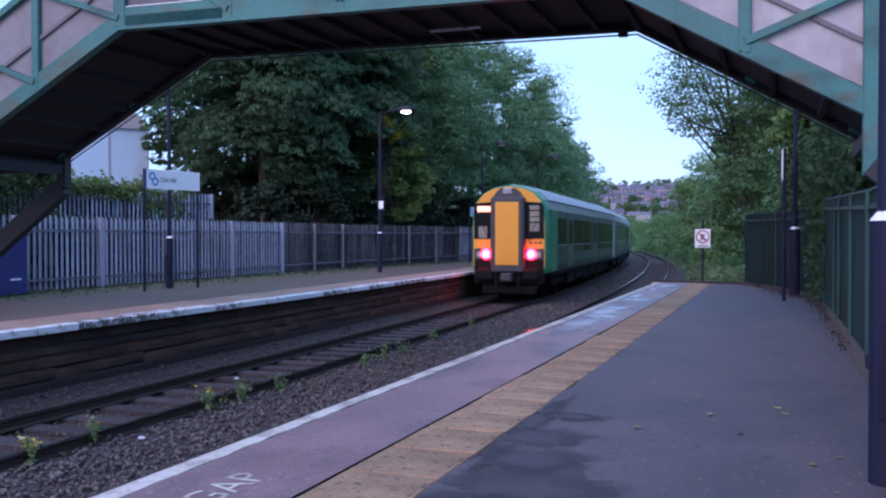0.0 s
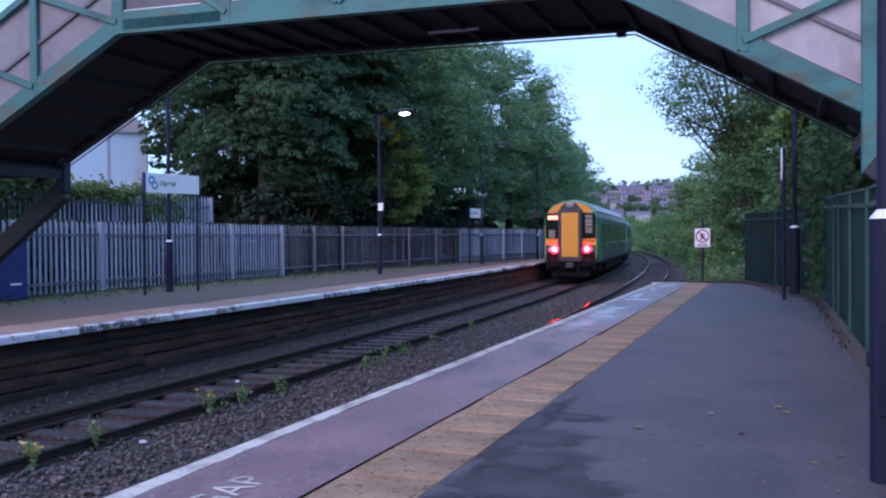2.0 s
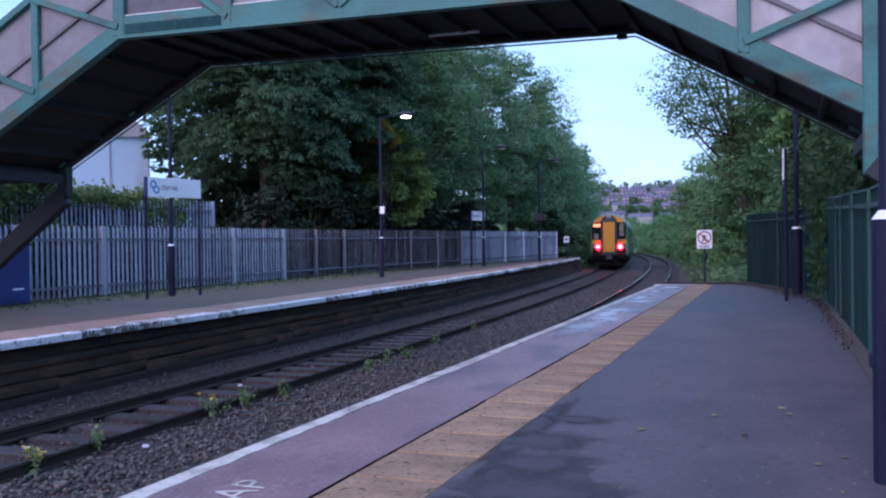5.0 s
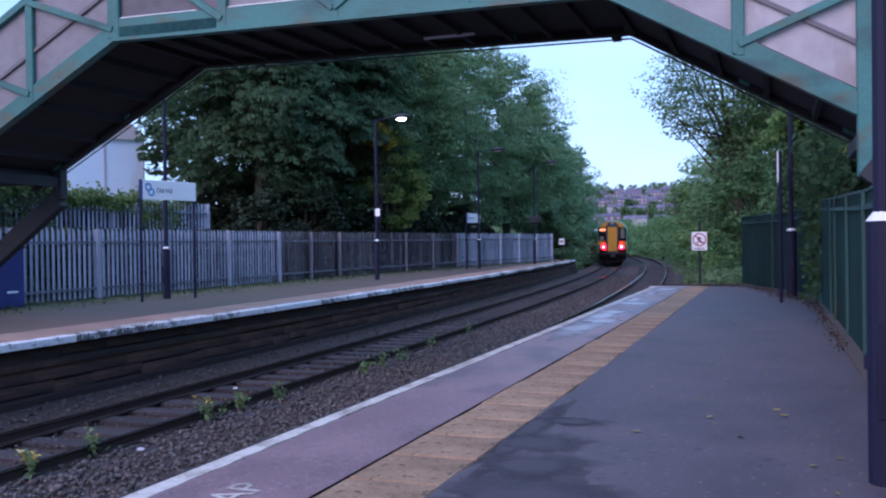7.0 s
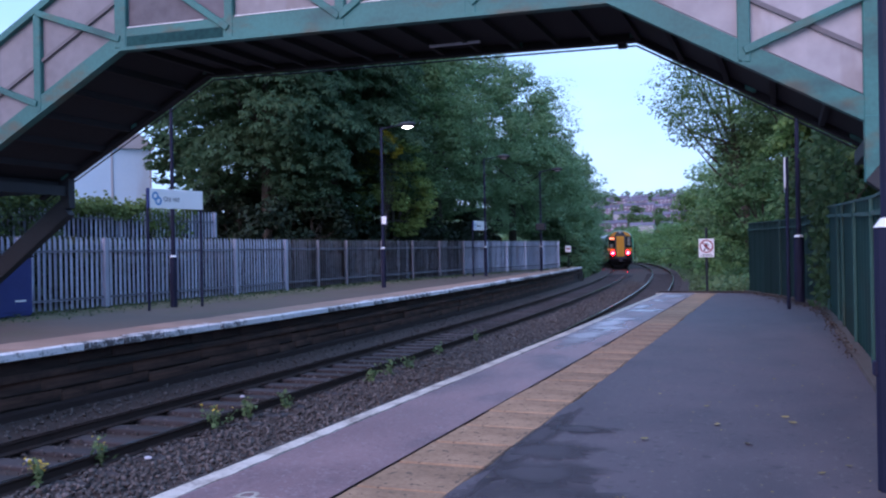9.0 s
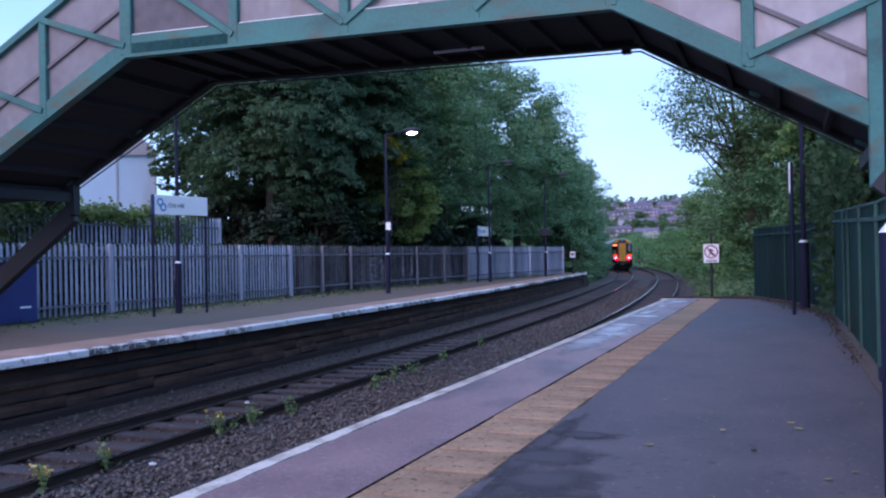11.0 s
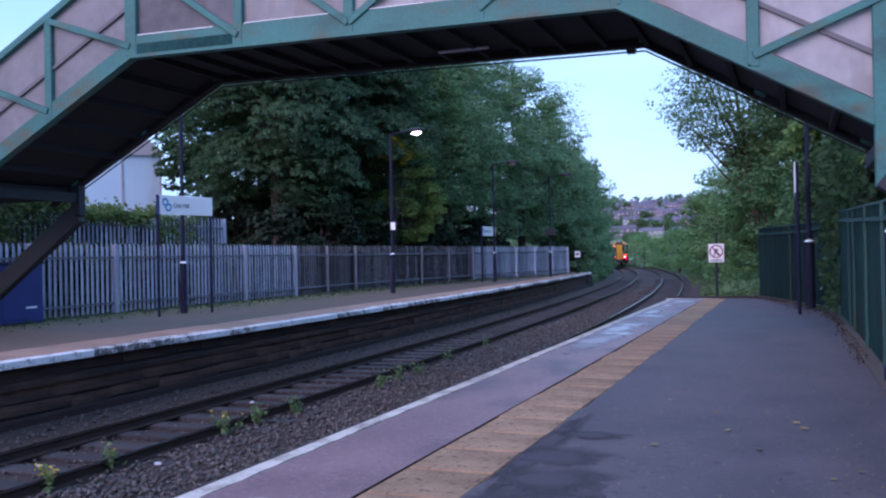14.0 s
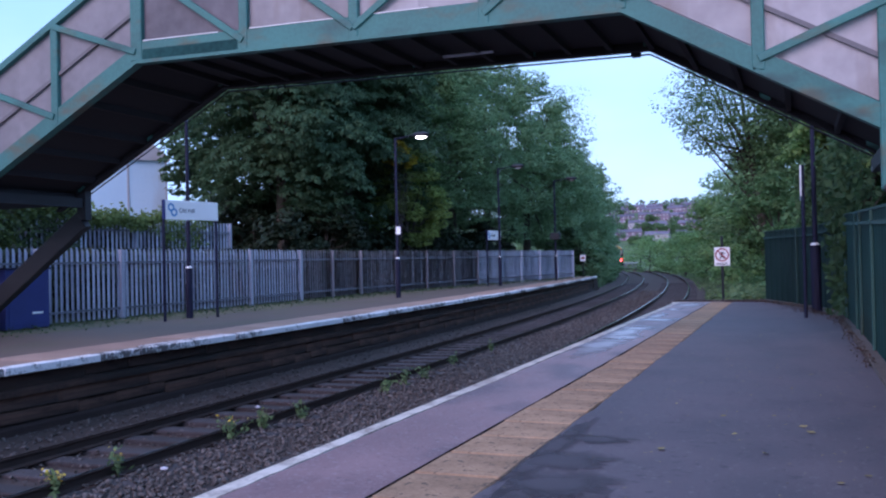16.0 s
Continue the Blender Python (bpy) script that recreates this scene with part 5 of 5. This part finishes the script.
weed(-7.28, 10.45, 0.38, 3, 14)
weed(-7.27, 11.25, 0.30, 4, 6)
weed(-7.2, 12.2, 0.26, 5)
weed(-7.12, 15.0, 0.28, 6)
weed(-7.12, 16.0, 0.36, 7)
weed(-7.12, 16.9, 0.30, 8)
weed(-7.35, 19.2, 0.30, 9)
weed(-7.5, 22.4, 0.26, 10)


def small_litter():
    rng = random.Random(3)
    src = None
    for i in range(46):
        if i < 8:
            x, y = ((0.34, 5.73), (-0.23, 6.2), (0.19, 5.51), (-0.89, 6.16), (-0.46, 6.8), (0.0, 7.22), (-0.59, 7.55), (0.05, 7.0))[i]
        else:
            x, y = rng.uniform(-1.3, 0.75), rng.uniform(4.5, 21)
        k = rng.uniform(0.35, 0.7) if i < 8 else rng.uniform(0.2, 0.4)
        m = pose(x, y, 0.006, rng.uniform(-8, 8), rng.uniform(-8, 8), rng.uniform(0, 360)) @ Matrix.Diagonal((k, k, k, 1))
        if src is None:
            bm = bmesh.new()
            pts = [(-0.06, 0), (-0.03, 0.03), (0.0, 0.045), (0.03, 0.03), (0.065, 0.0), (0.03, -0.028), (0.0, -0.04), (-0.03, -0.03)]
            c = bm.verts.new((0, 0, 0.004))
            vs = [bm.verts.new((x1, y1, 0.012 + 0.012 * math.sin(5 * x1 * 20))) for x1, y1 in pts]
            for a in range(8):
                bm.faces.new((c, vs[a], vs[(a + 1) % 8]))
            src = part("fallen_leaf", bm, "leaf_fallen")
            tagged(src, "curled yellow-brown fallen leaf on the asphalt", "leaf", "fallen leaves")
            src.matrix_basis = m
        else:
            tagged(again(src, None, m), "curled yellow-brown fallen leaf on the asphalt", "leaf", "fallen leaves")
    for x, y, z, k in ((-7.0, 8.7, -1.07, 0.04), (-8.3, 8.2, -1.07, 0.035), (-8.45, 12.9, -1.07, 0.035)):
        bm = bmesh.new()
        bmesh.ops.create_icosphere(bm, subdivisions=1, radius=k)
        for v in bm.verts:
            v.co = Vector((v.co.x * 1.5, v.co.y, v.co.z * 0.6)) * rng.uniform(0.7, 1.2)
        ob = part("paper_scrap", bm, "litter", None, "crumpled pale paper scrap on the ballast")
        tagged(ob, category="litter")
        ob.location = (x, y, z)


small_litter()


def grit():
    """Pale chips and crumbs on the near platform."""
    rng = np.random.default_rng(12)
    n = 420
    y = 3.6 + 18 * rng.random(n) ** 1.7
    x = rng.uniform(-1.6, 0.85, n)
    v, q = leaves(np.c_[x, y, np.full(n, 0.007)], rng.normal(size=(n, 3)) * 0.15 + (0, 0, 1), 0.022, rng, 0.0)
    tagged(raw_mesh("grit", v, q, "leaf_fallen"), "pale grit and leaf crumbs scattered on the asphalt", "grit", kind="stuff")


grit()


def leaf_litter():
    """Brown rotting leaves drifted along the platform end and the fence foot."""
    rng = np.random.default_rng(31)
    P = []
    for (xa, ya, wa), (xb, yb, wb) in zip(LITTER, LITTER[1:]):
        for _ in range(int((150 if ya > 19 else 80) * math.hypot(xb - xa, yb - ya))):
            t, k = rng.random(), rng.normal() * 0.4
            w = wa + (wb - wa) * t
            P.append((xa + (xb - xa) * t + k * w, ya + (yb - ya) * t + rng.normal() * 0.4 * w, 0.008 + 0.09 * max(0.0, 1 - abs(k)) * rng.random()))
    P = np.array(P)
    v, q = leaves(P, rng.normal(size=P.shape) * 0.5 + (0, 0, 1), 0.04, rng, 0.0)
    tagged(raw_mesh("leaf_litter", v, q, "litter_brown"), "brown leaf litter drifted along the platform end and fence", "leaf litter", kind="stuff")


LITTER = ((-2.0, 25.7, 0.2), (-0.9, 25.5, 0.28), (-0.2, 23.6, 0.3), (0.3, 20.6, 0.3), (0.66, 19.6, 0.22), (0.72, 17.0, 0.14), (0.74, 11.0, 0.10))
leaf_litter()


# ---- the train ----
def body_outline(w=1.345, top=3.72, low=0.95):
    return [(-w + 0.06, low), (-w, low + 0.25), (-w, 2.55), (-w + 0.04, 2.95), (-w + 0.16, 3.25), (-w + 0.42, 3.50), (-w + 0.80, 3.65), (0, top), (w - 0.80, 3.65), (w - 0.42, 3.50), (w - 0.16, 3.25), (w - 0.04, 2.95), (w, 2.55), (w, low + 0.25), (w - 0.06, low)]


def heighten(t):
    """Stretch the car's upper body over the lamps, and its width a little, to fit the camera's view."""
    for o in t.children_recursive:
        for v in o.data.vertices:
            if v.co.z > 1.61:
                v.co.z = 1.61 + (v.co.z - 1.61) * 1.17
            v.co.x *= 1.025
    return t


def rail_car(cab):
    t = thing("rail_car", "green train car with yellow gangway end and red tail lamps" if cab else "green and grey diesel train passenger car", "train car", None, "cars of the train")
    L = 23.0
    o = body_outline()
    bm = bmesh.new()
    k0 = 0.55 if cab else 0.0
    extrude(bm, o, "y", k0, L)
    part("body", bm, "t_side", t, "dark green body shell")
    bm = bmesh.new()
    extrude(bm, [(-1.21, 3.245), (-0.93, 3.51), (-0.55, 3.665), (0, 3.735), (0.55, 3.665), (0.93, 3.51), (1.21, 3.245), (1.1, 3.2), (-1.1, 3.2)], "y", k0 + 0.25, L)
    part("roof", bm, "t_roof", t, "pale grey roof")
    for sx in (-1, 1):
        xa, xb = sorted((sx * 1.342, sx * 1.352))
        for ya, yb in ((2.2, 4.3), (6.4, 8.9), (9.1, 11.7), (14.4, 16.9), (17.1, 19.4), (19.6, 21.9)):
            sw = part("side_window", B(xa, xb, ya, yb, 1.62, 2.72), "t_glass", t, "dark side window")
            lo, hi = sorted((sx * 1.350, sx * 1.357))
            # Reflected interior light, added as a pale strip on the glass.
            part("window_bar", B(lo, hi, ya + 0.08, yb - 0.08, 1.86, 1.885), "t_band", sw, "pale bar across the glass")
        for ya in (4.6, 12.6):
            part("passenger_door", B(xa, xb, ya, ya + 1.45, 1.05, 2.95, bevel=0.004), "t_door", t, "grey sliding door")
            xa2, xb2 = sorted((sx * 1.35, sx * 1.356))
            for yy in (ya + 0.15, ya + 0.8):
                part("door_window", B(xa2, xb2, yy, yy + 0.5, 1.9, 2.7), "t_glass", t)
        if cab:
            part("cab_side", B(xa, xb, 0.56, 1.95, 1.0, 2.95), "t_green", t, "bright green cab side")
        part("gutter", B(min(sx * 1.19, sx * 1.235), max(sx * 1.19, sx * 1.235), k0 + 0.3, L, 3.225, 3.26), "t_band", t, "pale roof gutter")
        part("end_band", B(xa, xb, L - 0.85, L, 1.0, 2.95), "t_band", t, "pale end band")
        for ya, yb, z0 in ((5.4, 7.2, 0.36), (7.5, 9.9, 0.44), (10.1, 12.0, 0.34), (12.4, 14.8, 0.42), (15.1, 17.2, 0.38)):
            lo, hi = sorted((sx * 0.75, sx * 1.24))
            part("equipment_box", B(lo, hi, ya, yb, z0, 0.93, bevel=0.05), "t_black", t, "dark underframe box")
        lo, hi = sorted((sx * 1.18, sx * 1.30))
        part("sole_bar", B(lo, hi, 0.8, L - 0.2, 0.84, 0.97), "t_black", t)
    for yc in (3.4, L - 3.4):
        bg = part("bogie", B(-1.15, 1.15, yc - 1.6, yc + 1.6, 0.42, 0.75, bevel=0.05), "t_black", t, "dark bogie")
        for yw in (yc - 1.2, yc + 1.2):
            for sx in (-1, 1):
                part("wheel", rod(bmesh.new(), (sx * 0.70, yw, 0.42), (sx * 0.83, yw, 0.42), 0.42, seg=18), "t_black", bg)
    part("gangway", B(-0.55, 0.55, L, L + 0.45, 1.0, 3.3, bevel=0.04), "t_black", t)
    if not cab:
        return heighten(t)
    # cab end: a green ring, yellow panels and a projecting gangway
    bm = bmesh.new()
    a = [bm.verts.new((x, 0.56, z)) for x, z in o]
    c = [bm.verts.new((x * 0.985, 0.22, 0.95 + (z - 0.95) * 0.985)) for x, z in o]
    d = [bm.verts.new((x * 0.93, 0.05, 0.98 + (z - 0.95) * 0.97)) for x, z in o]
    for r0, r1 in ((a, c), (c, d)):
        for i in range(len(o)):
            j = (i + 1) % len(o)
            bm.faces.new((r0[i], r0[j], r1[j], r1[i]))
    bm.faces.new(d)
    bmesh.ops.recalc_face_normals(bm, faces=bm.faces[:])
    part("cab_shell", bm, "t_green", t, "bright green cab surround")
    yo = [(x * 0.915, 1.0 + (z - 0.95) * 0.952) for x, z in o]
    bm = bmesh.new()
    extrude(bm, yo, "y", 0.0, 0.06)
    part("front_panel", bm, "t_yellow", t, "yellow warning panel")
    for sx in (-1, 1):
        bm = bmesh.new()
        extrude(bm, [(sx * 0.53, 2.08), (sx * 1.21, 2.08), (sx * 1.205, 3.02), (sx * 1.13, 3.14), (sx * 0.53, 3.18)], "y", -0.03, 0.03)
        w = part("cab_window", bm, "t_glass", t, "dark cab window")
        lo, hi = sorted((sx * 0.5, sx * 1.2))
        part("lower_panel", B(lo, hi, -0.028, 0.03, 1.0, 1.43), "t_black", t)
        cl = part("light_unit", B(min(sx * 0.57, sx * 1.2), max(sx * 0.57, sx * 1.2), -0.05, 0.03, 1.42, 1.79, bevel=0.03), "t_grey", t, "grey light unit")
        part("headlamp", rod(bmesh.new(), (sx * 1.02, -0.07, 1.61), (sx * 1.02, -0.03, 1.61), 0.10, seg=16), "clear", cl)
        # Lens bloom is put into the lamp's size: the red disc is oversized.
        part("tail_lamp", rod(bmesh.new(), (sx * 0.775, -0.085, 1.61), (sx * 0.775, -0.03, 1.61), 0.18, seg=20), "lamp_red", cl, "glowing red tail lamp")
        part("tail_lamp_core", rod(bmesh.new(), (sx * 0.775, -0.092, 1.61), (sx * 0.775, -0.08, 1.61), 0.075, seg=20), "lamp_core", cl, "bright lamp core")
        part("wiper", beam(bmesh.new(), (sx * 0.7, -0.045, 2.02), (sx * 0.95, -0.045, 2.6), 0.015, 0.02), "t_black", w)
    part("destination_display", B(-1.10, -0.60, -0.045, -0.028, 2.88, 3.05, bevel=0.01), "dest", t, "glowing orange destination display")
    # Light from the interior is put into these pale strips on the window.
    for z0, z1 in ((2.93, 3.06), (2.74, 2.89), (2.58, 2.71), (2.30, 2.54)):
        part("cab_blind", B(0.72, 1.05, -0.042, -0.031, z0, z1), "t_blind", t, "pale papers behind the window")
    for i in range(3):
        part("number_bar", B(0.72 + 0.15 * i, 0.82 + 0.15 * i, -0.008, 0.0, 1.92, 1.99), "t_grey", t)
    part("cab_blind", B(-1.05, -0.75, -0.042, -0.031, 2.1, 2.45), "t_blind", t)
    gw = part("gangway_frame", B(-0.58, 0.58, -0.32, 0.05, 0.98, 3.32, bevel=0.07), "t_grey", t, "dark grey gangway surround")
    part("gangway_door", B(-0.405, 0.405, -0.345, -0.30, 1.24, 3.16, bevel=0.02), "t_yellow", gw, "yellow gangway door")
    bm = bmesh.new()
    extrude(bm, [(-0.56, 3.22), (0.56, 3.22), (0.40, 3.46), (0.24, 3.58), (-0.24, 3.58), (-0.40, 3.46)], "y", -0.2, 0.2)
    part("gangway_hood", bm, "t_grey", gw)
    part("roof_lamp", B(-0.16, 0.16, -0.24, -0.1, 3.40, 3.58, bevel=0.03), "clear", t, "upper lamp housing")
    part("buffer_beam", B(-1.2, 1.2, -0.1, 0.5, 0.55, 1.02, bevel=0.08), "t_black", t)
    part("coupler", B(-0.2, 0.2, -0.5, 0.1, 0.68, 0.98, bevel=0.05), "t_grey", t, "dark coupler")
    part("obstacle_guard", B(-0.95, 0.95, 0.0, 0.15, 0.22, 0.56, bevel=0.05), "t_black", t)
    for sx in (-1, 1):
        part("jumper_box", B(sx * 0.78 - 0.34, sx * 0.78 + 0.34, -0.26, 0.0, 0.66, 1.16, bevel=0.12), "t_black", t, "rounded dark jumper housing")
        part("hose", rod(bmesh.new(), (sx * 0.42, -0.2, 0.95), (sx * 0.36, -0.28, 0.45), 0.035, seg=8), "t_black", t)
    return heighten(t)


CARS = [rail_car(True), rail_car(False), rail_car(False)]
# seconds, metres along the line of the last car's rear end
RUN = [(0, 27.4), (0.5, 30.9), (1, 34.7), (1.5, 38.0), (2, 41.5), (2.5, 45.0), (3, 48.7), (3.5, 52.4), (4, 56.2), (5, 63.9), (6.5, 75.8), (7, 79.8), (8, 87.8), (9, 95.8), (10, 103.5), (11.5, 114.8), (12.5, 122.2), (13.5, 129.3), (14.5, 137.0), (15, 141.4), (16, 151.5)]


def motions():
    for i, car in enumerate(CARS):
        rows = []
        for t, s in RUN:
            a = s + 23.5 * i
            xa, ya = on_line(a, -1.665)
            xb, yb = on_line(a + 23.0, -1.665)
            rows.append((t, pose(xa, ya, -0.952, 0, 0, math.degrees(math.atan2(xa - xb, yb - ya)))))
        walk(car, rows)


motions()
